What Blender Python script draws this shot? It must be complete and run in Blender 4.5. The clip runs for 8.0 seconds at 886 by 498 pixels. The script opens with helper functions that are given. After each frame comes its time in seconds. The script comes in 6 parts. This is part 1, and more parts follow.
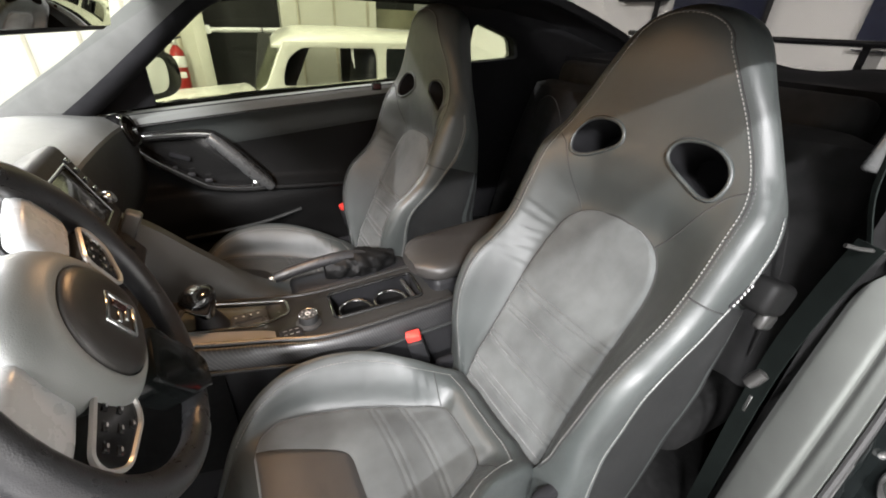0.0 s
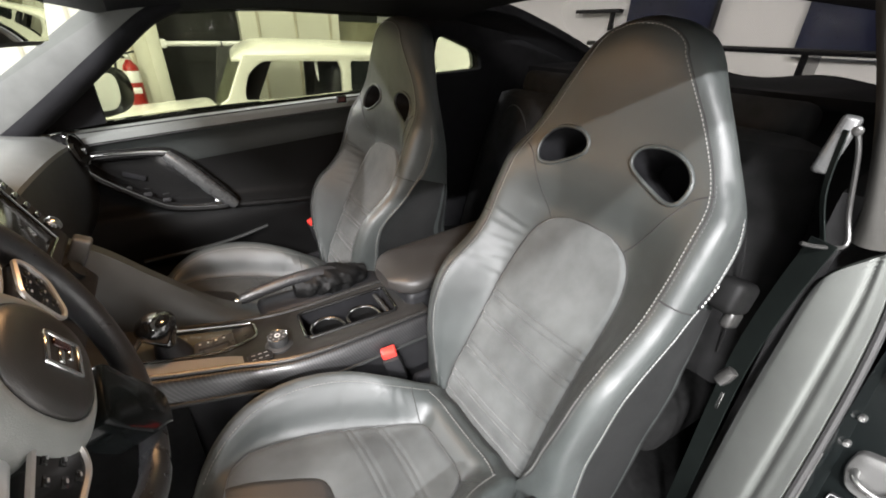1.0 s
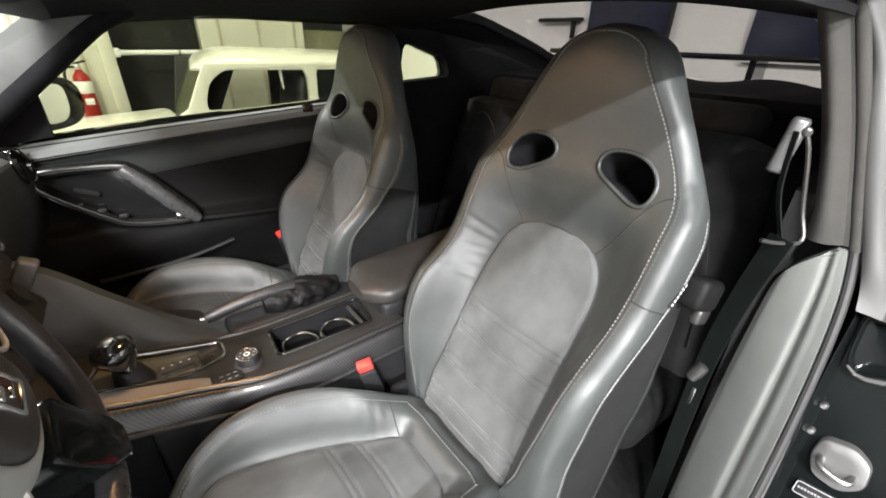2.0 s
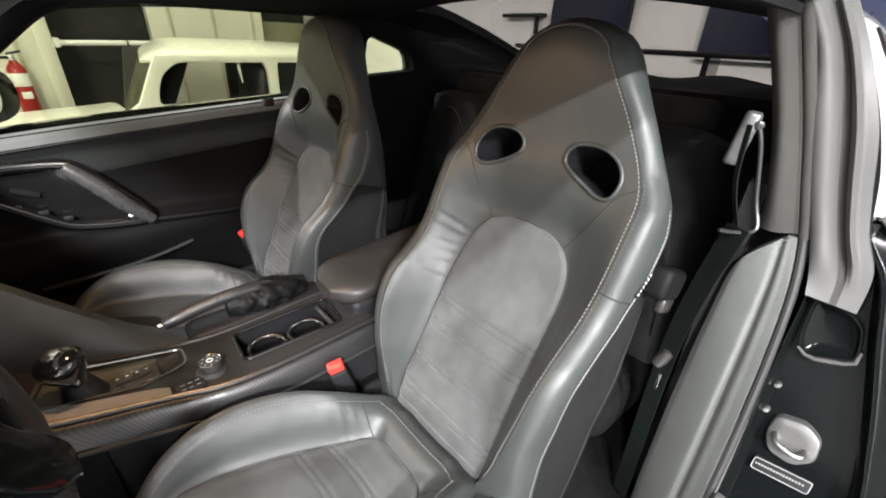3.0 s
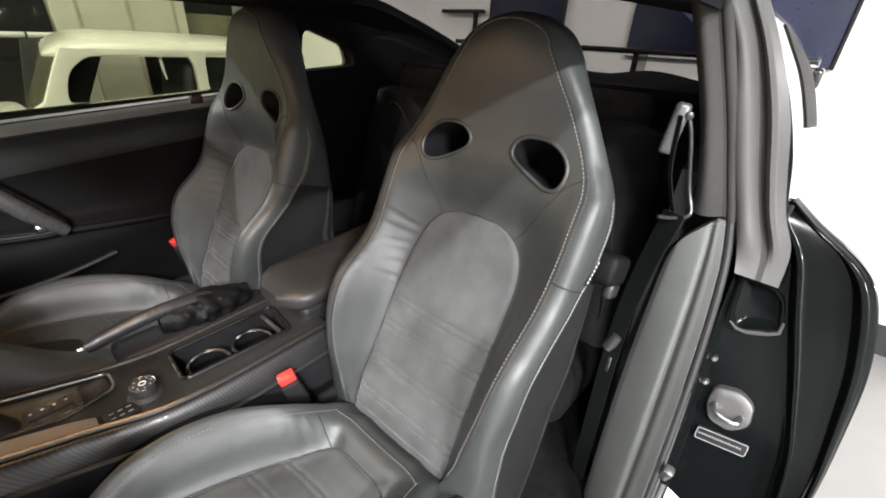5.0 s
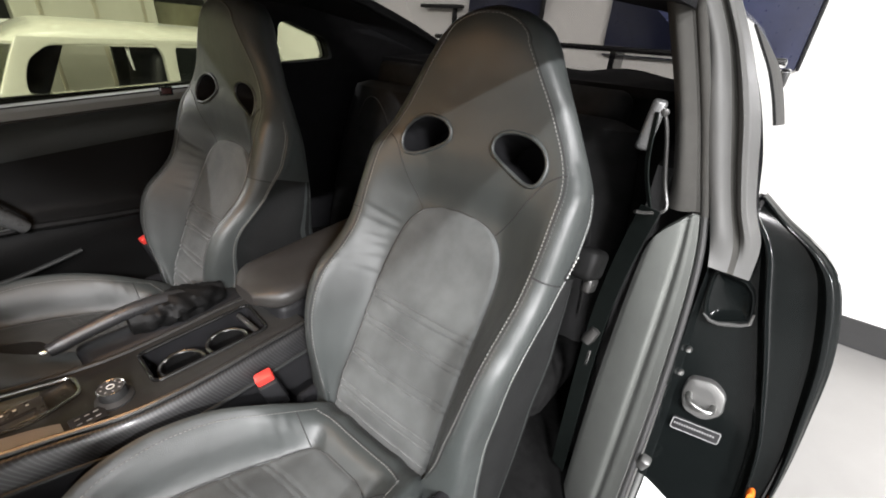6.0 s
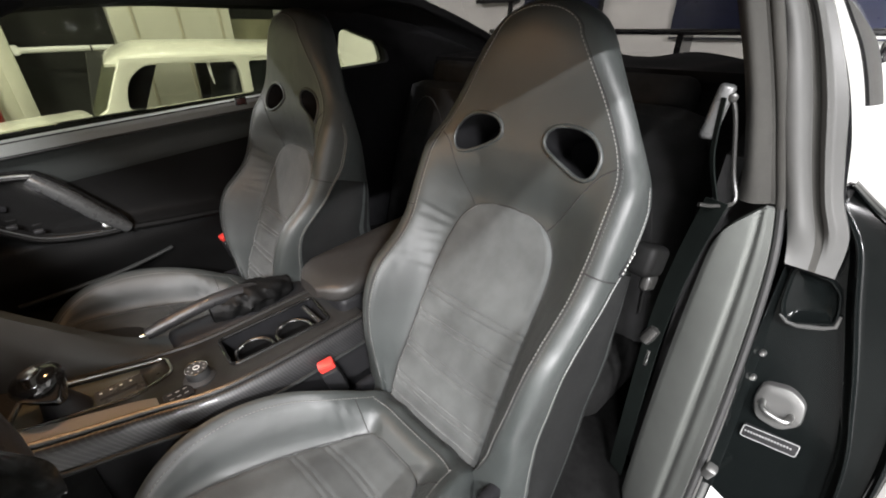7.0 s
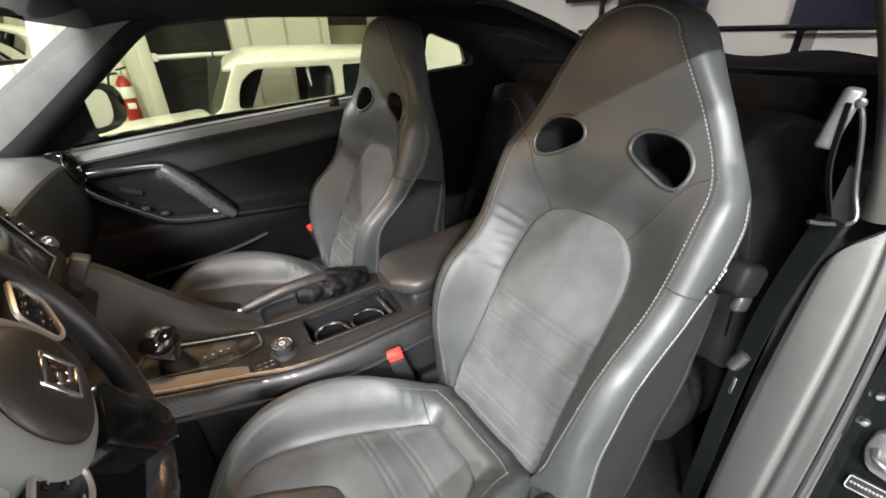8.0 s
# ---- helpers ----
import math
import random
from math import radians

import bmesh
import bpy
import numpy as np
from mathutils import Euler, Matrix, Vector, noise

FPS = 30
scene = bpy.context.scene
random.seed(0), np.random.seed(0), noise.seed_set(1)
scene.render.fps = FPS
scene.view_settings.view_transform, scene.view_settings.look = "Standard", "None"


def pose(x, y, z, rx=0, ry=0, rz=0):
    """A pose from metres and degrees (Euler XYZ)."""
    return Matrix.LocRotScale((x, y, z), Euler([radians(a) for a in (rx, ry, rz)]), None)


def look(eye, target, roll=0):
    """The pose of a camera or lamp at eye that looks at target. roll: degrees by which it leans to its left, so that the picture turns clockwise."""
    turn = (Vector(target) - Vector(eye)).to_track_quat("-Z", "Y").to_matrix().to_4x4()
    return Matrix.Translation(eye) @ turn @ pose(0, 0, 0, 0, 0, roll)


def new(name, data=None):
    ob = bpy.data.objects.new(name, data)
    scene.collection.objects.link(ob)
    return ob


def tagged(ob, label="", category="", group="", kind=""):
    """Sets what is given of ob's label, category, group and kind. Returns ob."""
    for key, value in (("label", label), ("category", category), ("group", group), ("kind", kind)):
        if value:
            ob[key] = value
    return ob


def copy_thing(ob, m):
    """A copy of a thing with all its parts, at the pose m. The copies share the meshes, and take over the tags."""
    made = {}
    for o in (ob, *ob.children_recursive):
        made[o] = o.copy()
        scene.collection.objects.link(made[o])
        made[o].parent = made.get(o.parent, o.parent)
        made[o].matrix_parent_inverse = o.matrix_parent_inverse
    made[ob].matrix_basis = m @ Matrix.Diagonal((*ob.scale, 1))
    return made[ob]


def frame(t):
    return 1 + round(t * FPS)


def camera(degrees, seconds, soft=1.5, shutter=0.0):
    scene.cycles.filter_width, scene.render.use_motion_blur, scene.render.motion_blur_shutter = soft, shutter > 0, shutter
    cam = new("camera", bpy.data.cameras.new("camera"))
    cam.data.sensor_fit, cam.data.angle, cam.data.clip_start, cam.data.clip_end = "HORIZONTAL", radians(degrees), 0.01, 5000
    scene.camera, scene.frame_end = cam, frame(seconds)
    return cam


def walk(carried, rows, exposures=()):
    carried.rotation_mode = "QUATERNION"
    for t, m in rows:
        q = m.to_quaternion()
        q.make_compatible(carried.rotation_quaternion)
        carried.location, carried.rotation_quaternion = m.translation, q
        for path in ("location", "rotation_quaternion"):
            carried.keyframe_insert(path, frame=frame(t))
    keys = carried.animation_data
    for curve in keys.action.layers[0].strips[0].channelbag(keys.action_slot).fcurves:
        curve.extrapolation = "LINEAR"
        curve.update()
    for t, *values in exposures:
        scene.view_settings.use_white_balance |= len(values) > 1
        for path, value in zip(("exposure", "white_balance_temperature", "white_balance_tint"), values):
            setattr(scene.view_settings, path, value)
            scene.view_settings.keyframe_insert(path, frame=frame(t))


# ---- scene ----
cam = camera(94.93, 8.0, soft=1.8)
# seconds, eye x y z, heading clockwise from +y, pitch, lean to the right
ROWS = [
    (0.0, -0.427, -0.847, 1.186, 29.45, -29.25, -2.36),
    (0.5, -0.424, -0.840, 1.187, 31.91, -28.04, -2.12),
    (1.0, -0.418, -0.836, 1.187, 33.67, -27.83, -1.90),
    (1.5, -0.415, -0.832, 1.187, 35.51, -27.02, -1.61),
    (3.0, -0.407, -0.822, 1.183, 42.54, -27.26, -2.51),
    (3.5, -0.405, -0.818, 1.181, 44.52, -27.30, -2.69),
    (4.0, -0.402, -0.815, 1.180, 46.12, -27.11, -2.60),
    (4.5, -0.399, -0.813, 1.179, 47.93, -27.13, -2.59),
    (6.0, -0.395, -0.808, 1.173, 53.45, -27.64, -4.24),
    (6.5, -0.391, -0.811, 1.175, 49.62, -28.01, -1.39),
    (7.0, -0.398, -0.824, 1.177, 44.44, -28.32, 0.05),
    (7.5, -0.407, -0.832, 1.180, 37.66, -27.91, 0.95),
    (8.0, -0.410, -0.831, 1.182, 33.25, -28.03, 1.43),
]


def eye_pose(x, y, z, head, pitch, lean):
    h, p = radians(head), radians(pitch)
    way = Vector((math.sin(h) * math.cos(p), math.cos(h) * math.cos(p), math.sin(p)))
    return look((x, y, z), Vector((x, y, z)) + way, -lean)


walk(cam, [(row[0], eye_pose(*row[1:])) for row in ROWS], [(0.0, 0.47), (1.5, 0.59), (3.0, 0.39), (3.5, 0.30), (4.5, 0.11), (6.0, 0.04), (7.0, 0.03), (7.5, 0.27), (8.0, 0.53)])

# ---------------------------------------------------------------- world and lights
world = bpy.data.worlds.new("night_outside")
scene.world = world
world.use_nodes = True
world.node_tree.nodes["Background"].inputs[0].default_value = (0.02, 0.022, 0.026, 1)
world.node_tree.nodes["Background"].inputs[1].default_value = 0.3


def area_lamp(name, at, target, sx, sy, watts, colour):
    data = bpy.data.lights.new(name, "AREA")
    data.shape, data.size, data.size_y = "RECTANGLE", sx, sy
    data.energy, data.color = watts, colour
    ob = new(name, data)
    ob.matrix_world = look(at, target)
    return ob


CEIL = 3.7
COOL, WARM = (1.0, 0.985, 1.0), (1.0, 0.56, 0.26)
# tubes of unseen ceiling fixtures; those at x -3 and -4 are added fill
LAMPS = [(-2.3, -2.45, 370.0), (-2.5, -4.8, 1200.0), (-3.0, 3.75, 370.0), (0.5, 2.5, 60.0), (-4.0, -0.6, 180.0)]
for lx, ly, watts in LAMPS:
    area_lamp("ceiling_tube_light", (lx, ly, CEIL - 0.17), (lx, ly, 0), 1.2, 0.16, watts, COOL)
# the map lamp by the inside mirror comes on with the open door
area_lamp("map_lamp_light", (-0.36, 0.0, 1.246), (-0.05, -0.08, 0.4), 0.05, 0.12, 3.2, WARM)

# ---------------------------------------------------------------- materials


def ramp_node(nt, stops):
    n = nt.nodes.new("ShaderNodeValToRGB")
    els = n.color_ramp.elements
    els[0].position, els[0].color = stops[0][0], (*stops[0][1], 1)
    els[1].position, els[1].color = stops[-1][0], (*stops[-1][1], 1)
    return n


def material(name, colour, rough=0.5, metal=0.0, spread=0.12, scale=6.0, grain=0.0, grain_scale=400.0, rough_spread=0.08,
             voronoi=False, coat=0.0, sheen=0.0, spec=0.5):
    """A procedural surface: two sizes of variation in colour and gloss, and fine relief."""
    m = bpy.data.materials.new(name)
    m.use_nodes = True
    nt = m.node_tree
    b = nt.nodes["Principled BSDF"]
    b.inputs["Metallic"].default_value = metal
    b.inputs["Specular IOR Level"].default_value = spec
    b.inputs["Coat Weight"].default_value = coat
    b.inputs["Coat Roughness"].default_value = 0.06
    b.inputs["Sheen Weight"].default_value = sheen
    b.inputs["Sheen Roughness"].default_value = 0.4
    tc = nt.nodes.new("ShaderNodeTexCoord")
    big = nt.nodes.new("ShaderNodeTexNoise")
    big.inputs["Scale"].default_value, big.inputs["Detail"].default_value = scale, 6
    nt.links.new(tc.outputs["Object"], big.inputs["Vector"])
    lo = tuple(c * (1 - spread) for c in colour)
    hi = tuple(min(1, c * (1 + spread)) for c in colour)
    r = ramp_node(nt, [(0.3, lo), (0.7, hi)])
    nt.links.new(big.outputs["Fac"], r.inputs["Fac"])
    nt.links.new(r.outputs["Color"], b.inputs["Base Color"])
    mr = nt.nodes.new("ShaderNodeMapRange")
    mr.inputs["To Min"].default_value, mr.inputs["To Max"].default_value = max(0.02, rough - rough_spread), min(1, rough + rough_spread)
    small = nt.nodes.new("ShaderNodeTexNoise")
    small.inputs["Scale"].default_value, small.inputs["Detail"].default_value = scale * 7, 4
    nt.links.new(tc.outputs["Object"], small.inputs["Vector"])
    nt.links.new(small.outputs["Fac"], mr.inputs["Value"])
    nt.links.new(mr.outputs["Result"], b.inputs["Roughness"])
    if grain:
        if voronoi:
            g = nt.nodes.new("ShaderNodeTexVoronoi")
            out = g.outputs["Distance"]
        else:
            g = nt.nodes.new("ShaderNodeTexNoise")
            g.inputs["Detail"].default_value = 3
            out = g.outputs["Fac"]
        g.inputs["Scale"].default_value = grain_scale
        nt.links.new(tc.outputs["Object"], g.inputs["Vector"])
        bump = nt.nodes.new("ShaderNodeBump")
        bump.inputs["Strength"].default_value, bump.inputs["Distance"].default_value = grain, 0.0006
        nt.links.new(out, bump.inputs["Height"])
        nt.links.new(bump.outputs["Normal"], b.inputs["Normal"])
    return m


def glass(name, tint, gloss=0.03):
    m = bpy.data.materials.new(name)
    m.use_nodes = True
    nt = m.node_tree
    nt.nodes.remove(nt.nodes["Principled BSDF"])
    tr = nt.nodes.new("ShaderNodeBsdfTransparent")
    tr.inputs[0].default_value = (*tint, 1)
    gl = nt.nodes.new("ShaderNodeBsdfGlossy")
    gl.inputs["Roughness"].default_value = gloss
    lw = nt.nodes.new("ShaderNodeLayerWeight")
    lw.inputs["Blend"].default_value = 0.5
    pw = nt.nodes.new("ShaderNodeMath")
    pw.operation, pw.inputs[1].default_value = "POWER", 5.0
    fr = nt.nodes.new("ShaderNodeMath")
    fr.operation, fr.inputs[1].default_value, fr.inputs[2].default_value = "MULTIPLY_ADD", 0.90, 0.035
    nt.links.new(lw.outputs["Facing"], pw.inputs[0])
    nt.links.new(pw.outputs[0], fr.inputs[0])
    mix = nt.nodes.new("ShaderNodeMixShader")
    nt.links.new(fr.outputs[0], mix.inputs[0])
    nt.links.new(tr.outputs[0], mix.inputs[1])
    nt.links.new(gl.outputs[0], mix.inputs[2])
    nt.links.new(mix.outputs[0], nt.nodes["Material Output"].inputs[0])
    return m


def glow(name, colour, strength):
    m = bpy.data.materials.new(name)
    m.use_nodes = True
    b = m.node_tree.nodes["Principled BSDF"]
    b.inputs["Base Color"].default_value = (*colour, 1)
    b.inputs["Emission Color"].default_value = (*colour, 1)
    b.inputs["Emission Strength"].default_value = strength
    return m


def carbon(name):
    """Carbon-fibre weave under clear lacquer: a fine twill of two greys."""
    m = material(name, (0.03, 0.03, 0.032), 0.42, coat=0.25)
    nt = m.node_tree
    b = nt.nodes["Principled BSDF"]
    tc = nt.nodes.new("ShaderNodeTexCoord")

    def stripes(way):
        d = nt.nodes.new("ShaderNodeVectorMath")
        d.operation, d.inputs[1].default_value = "DOT_PRODUCT", way
        nt.links.new(tc.outputs["Object"], d.inputs[0])
        w = nt.nodes.new("ShaderNodeMath")
        w.operation = "SINE"
        nt.links.new(d.outputs["Value"], w.inputs[0])
        return w
    rib, tow = stripes((900.0, -900.0, 900.0)), stripes((2400.0, 2400.0, -2400.0))
    mix = nt.nodes.new("ShaderNodeMath")
    mix.operation, mix.inputs[1].default_value = "MULTIPLY_ADD", 0.35
    nt.links.new(tow.outputs[0], mix.inputs[0])
    nt.links.new(rib.outputs[0], mix.inputs[2])
    r = ramp_node(nt, [(0.0, (0.005, 0.005, 0.0055)), (1.0, (0.030, 0.030, 0.031))])
    nt.links.new(mix.outputs[0], r.inputs["Fac"])
    nt.links.new(r.outputs["Color"], b.inputs["Base Color"])
    return m


def hide(name, colour, rough, **more):
    """Leather: pebbled grain over broad soft creases."""
    m = material(name, colour, rough, grain=0.35, grain_scale=620, voronoi=True, rough_spread=0.07, **more)
    nt = m.node_tree
    fine = [n for n in nt.nodes if n.bl_idname == "ShaderNodeBump"][0]
    tc = [n for n in nt.nodes if n.bl_idname == "ShaderNodeTexCoord"][0]
    crease = nt.nodes.new("ShaderNodeTexNoise")
    crease.inputs["Scale"].default_value, crease.inputs["Detail"].default_value = 13.0, 1.0
    crease.inputs["Distortion"].default_value = 1.2
    broad = nt.nodes.new("ShaderNodeBump")
    broad.inputs["Strength"].default_value, broad.inputs["Distance"].default_value = 0.16, 0.006
    nt.links.new(tc.outputs["Object"], crease.inputs["Vector"])
    nt.links.new(crease.outputs["Fac"], broad.inputs["Height"])
    nt.links.new(broad.outputs["Normal"], fine.inputs["Normal"])
    return m


LEATHER = hide("charcoal_leather", (0.034, 0.0385, 0.0375), 0.45, spread=0.16, scale=5, spec=0.55)
ARM_LEATHER = hide("armrest_leather", (0.030, 0.0285, 0.027), 0.42, spread=0.14, scale=7)
SIDE_SUEDE = material("dark_side_cloth", (0.010, 0.0105, 0.0105), 0.85, spread=0.2, scale=14, grain=0.5, grain_scale=800, spec=0.2)
DARK_LEATHER = hide("dark_leather", (0.024, 0.0235, 0.023), 0.40, spread=0.12, scale=7)
SUEDE = material("grey_suede", (0.069, 0.073, 0.072), 0.92, spread=0.34, scale=9, grain=0.5, grain_scale=900, sheen=0.35, spec=0.2)
THREAD = material("pale_thread", (0.21, 0.21, 0.20), 0.7, spread=0.1)
THREAD_GREY = material("grey_thread", (0.075, 0.077, 0.076), 0.7, spread=0.1)
SEAM = material("seam_shadow_thread", (0.02, 0.02, 0.02), 0.8)
BLACK = material("black_plastic", (0.014, 0.014, 0.015), 0.5, spec=0.25, grain=0.3, grain_scale=700)
CLOTH_TRIM = material("grey_cloth_trim", (0.038, 0.037, 0.034), 0.9, spread=0.1, scale=20, grain=0.5, grain_scale=700, spec=0.2)
SOFT_GREY = material("grey_soft_trim", (0.140, 0.147, 0.138), 0.92, spread=0.10, scale=8, grain=0.5, grain_scale=900, rough_spread=0.05, spec=0.15)
JAMB_BLACK = material("black_jamb_paint", (0.004, 0.005, 0.005), 0.15, spec=0.20, rough_spread=0.04, scale=4)
DOOR_TRIM = material("black_door_trim", (0.0055, 0.0055, 0.0055), 0.5, grain=0.4, grain_scale=800, rough_spread=0.05, spec=0.10)
PAD_GREY = material("grey_pad_leather", (0.185, 0.19, 0.182), 0.42, grain=0.4, grain_scale=800, rough_spread=0.05)
# lightened dash plastic: windscreen light on the top is put into the colour
DASH_TOP = material("grey_dash_lit", (0.118, 0.122, 0.117), 0.42, grain=0.4, grain_scale=800, rough_spread=0.05)
RIM_LEATHER = material("black_rim_leather", (0.022, 0.022, 0.023), 0.29, grain=0.3, grain_scale=700, voronoi=True, rough_spread=0.06)
SILVER = material("satin_silver_trim", (0.40, 0.405, 0.40), 0.28, spread=0.05)
OLIVE_GLASS = material("olive_old_glass", (0.095, 0.10, 0.062), 0.22, spread=0.35, scale=5)
DASH = material("dash_soft_plastic", (0.014, 0.015, 0.015), 0.50, spec=0.3, grain=0.4, grain_scale=800, rough_spread=0.05)
DARK_CLOTH = material("dark_cloth", (0.030, 0.030, 0.0305), 0.95, spread=0.25, scale=14, grain=0.5, grain_scale=500, spec=0.1)
CARPET = material("black_carpet", (0.007, 0.007, 0.007), 1.0, spread=0.3, scale=60, grain=0.8, grain_scale=500, spec=0.1)
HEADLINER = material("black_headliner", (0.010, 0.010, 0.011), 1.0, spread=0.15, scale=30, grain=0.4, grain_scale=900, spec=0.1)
GLOSS_BLACK = material("black_paint", (0.006, 0.006, 0.007), 0.16, coat=1.0, rough_spread=0.05, scale=3)
PIANO = material("piano_black_trim", (0.008, 0.008, 0.008), 0.12, coat=0.8, rough_spread=0.03)
DARK_CHROME = material("smoked_chrome", (0.10, 0.10, 0.10), 0.16, metal=0.8, spread=0.05)
CHROME = material("satin_chrome", (0.62, 0.62, 0.61), 0.22, metal=1.0, spread=0.05)
STRIKER = material("dull_zinc", (0.11, 0.11, 0.107), 0.42, metal=0.6, spread=0.1)
STEEL = material("zinc_steel", (0.45, 0.45, 0.44), 0.38, metal=1.0, spread=0.1)
CARBON = carbon("carbon_fibre")
CONSOLE_GREY = material("console_satin_grey", (0.024, 0.0235, 0.0225), 0.28, metal=0.1, spread=0.04, rough_spread=0.015)
BAR_GREY = material("satin_grey_bar", (0.045, 0.046, 0.046), 0.28, spread=0.05)
# pale metallic grey, raised to stand in for the map lamp's reflection
STRIP_SATIN = material("satin_metallic_strip", (0.46, 0.44, 0.42), 0.30, metal=0.5, spread=0.03, rough_spread=0.0)
PLATE_GREY = material("smoked_shift_plate", (0.085, 0.088, 0.072), 0.18, spread=0.08, rough_spread=0.03)
SILL_GREY = material("grey_sill_padding", (0.110, 0.116, 0.110), 0.42, grain=0.4, grain_scale=800, rough_spread=0.05)
# door trim in a lighter grey: light under the sill is in the colour
LIT_UPPER_TRIM = material("lit_upper_door_trim", (0.022, 0.025, 0.024), 0.46, spread=0.15, grain=0.4, grain_scale=800, rough_spread=0.05)
KNEE_GREY = material("grey_knee_padding", (0.026, 0.028, 0.027), 0.5, grain=0.4, grain_scale=800, rough_spread=0.05)
RED_PLASTIC = material("red_plastic", (0.62, 0.045, 0.035), 0.38, spread=0.05)
RED_DARK = material("dark_red_enamel", (0.035, 0.010, 0.008), 0.25, spread=0.05)
RED_PAINT = material("red_paint", (0.30, 0.016, 0.013), 0.3, spread=0.08)
ORANGE_LENS = material("orange_lens", (0.75, 0.16, 0.02), 0.15)
WEBBING = material("seat_belt_webbing", (0.005, 0.007, 0.0063), 0.8, spec=0.1, spread=0.15, scale=40, grain=0.7, grain_scale=900)
RUBBER = material("black_rubber", (0.022, 0.022, 0.022), 0.62, grain=0.2)
SEAL_GREY = material("grey_rubber_seal", (0.056, 0.056, 0.054), 0.5, spread=0.08)
PILLAR_CLOTH = material("grey_pillar_cloth", (0.095, 0.097, 0.093), 0.9, spread=0.1, scale=20, grain=0.5, grain_scale=700, spec=0.2)
CREAM = material("cream_car_paint", (0.80, 0.79, 0.70), 0.25, coat=0.5, spread=0.03, scale=2)
WALL_CREAM = material("cream_steel_siding", (0.56, 0.55, 0.47), 0.55, spread=0.06, scale=1.5)
WALL_WHITE = material("white_wall_paint", (0.80, 0.79, 0.76), 0.6, spread=0.04, scale=1.2, grain=0.2, grain_scale=80)
GREY_PAINT = material("grey_wall_paint", (0.22, 0.22, 0.215), 0.7, spread=0.08, scale=1.2, grain=0.2, grain_scale=80)
PALE_PAINT = material("pale_grey_wall_paint", (0.30, 0.30, 0.295), 0.7, spread=0.08, scale=1.2, grain=0.2, grain_scale=80)
PAD_FACE = material("dark_airbag_cover", (0.022, 0.020, 0.018), 0.36, grain=0.3, grain_scale=800, rough_spread=0.05)
CEILING_PAINT = material("grey_ceiling_paint", (0.30, 0.30, 0.30), 0.8, spread=0.05, scale=1)
CONCRETE = material("sealed_concrete", (0.235, 0.23, 0.222), 0.32, spread=0.14, scale=1.6, grain=0.15, grain_scale=60)
BLUE_PANEL = material("dark_blue_panel", (0.013, 0.016, 0.040), 0.3, spread=0.25, scale=6, grain=0.3, grain_scale=40)
SIDING_SEAM = material("siding_seam", (0.40, 0.37, 0.28), 0.6, spread=0.15)
OLIVE_BOARD = material("olive_board", (0.16, 0.155, 0.10), 0.7, spread=0.4, scale=4, grain=0.4)
# near-black that puts the shade of unlit spaces into the colour
UNLIT_DARK = material("unlit_dark", (0.018, 0.018, 0.016), 0.7, spread=0.2)
WHITE_LABEL = material("white_label", (0.75, 0.75, 0.73), 0.5, spread=0.04)
GREY_INK = material("grey_ink", (0.30, 0.30, 0.30), 0.6)
DISPLAY = material("dark_display", (0.012, 0.014, 0.014), 0.1, coat=0.5)
MIRROR = material("mirror_glass", (0.85, 0.86, 0.84), 0.02, metal=1.0, spread=0.01, rough_spread=0.01)
SIDE_GLASS = glass("green_tinted_side_glass", (0.62, 0.635, 0.53))
CLEAR_GLASS = glass("clear_windscreen_glass", (0.90, 0.93, 0.90))
REAR_GLASS = glass("grey_tinted_rear_glass", (0.26, 0.25, 0.24))
LAMP_GLOW = glow("lamp_diffuser", (1.0, 0.98, 0.93), 6.0)
WARM_GLOW = glow("warm_lamp_face", (1.0, 0.62, 0.28), 8.0)

# ---------------------------------------------------------------- mesh helpers


def empty(name, at=(0, 0, 0)):
    ob = new(name)
    ob.empty_display_size = 0.1
    ob.location = at
    return ob


def mesh_ob(name, bm, mat, parent=None, label="", smooth=True):
    """Links a bmesh as one mesh object under a thing or a part."""
    bmesh.ops.recalc_face_normals(bm, faces=bm.faces)
    me = bpy.data.meshes.new(name)
    bm.to_mesh(me)
    bm.free()
    me.materials.append(mat)
    if smooth:
        for p in me.polygons:
            p.use_smooth = True
        me.set_sharp_from_angle(angle=radians(38))
    ob = new(name, me)
    if parent:
        ob.parent = parent
    if label:
        ob["label"] = label
    return ob


def part(name, bm, mat, parent, label=""):
    return mesh_ob(name, bm, mat, parent, label)


def thing(name, bm, mat, label, category, group="", kind=""):
    return tagged(mesh_ob(name, bm, mat), label, category, group, kind)


def curve_of(xs, ys):
    """A smooth curve through (x, y): cubic pieces with clamped slopes."""
    xs, ys = np.array(xs, float), np.array(ys, float)
    d = np.diff(ys) / np.diff(xs)
    m = np.concatenate([[d[0]], (d[:-1] + d[1:]) / 2, [d[-1]]])
    for i in range(len(d)):
        if i and d[i] * d[i - 1] <= 0:
            m[i] = 0

    def f(x):
        x = min(max(x, xs[0]), xs[-1])
        i = min(int(np.searchsorted(xs, x, side="right")) - 1, len(d) - 1)
        h = xs[i + 1] - xs[i]
        t = (x - xs[i]) / h
        return float((2 * t**3 - 3 * t**2 + 1) * ys[i] + (t**3 - 2 * t**2 + t) * h * m[i]
                     + (3 * t**2 - 2 * t**3) * ys[i + 1] + (t**3 - t**2) * h * m[i + 1])
    return f


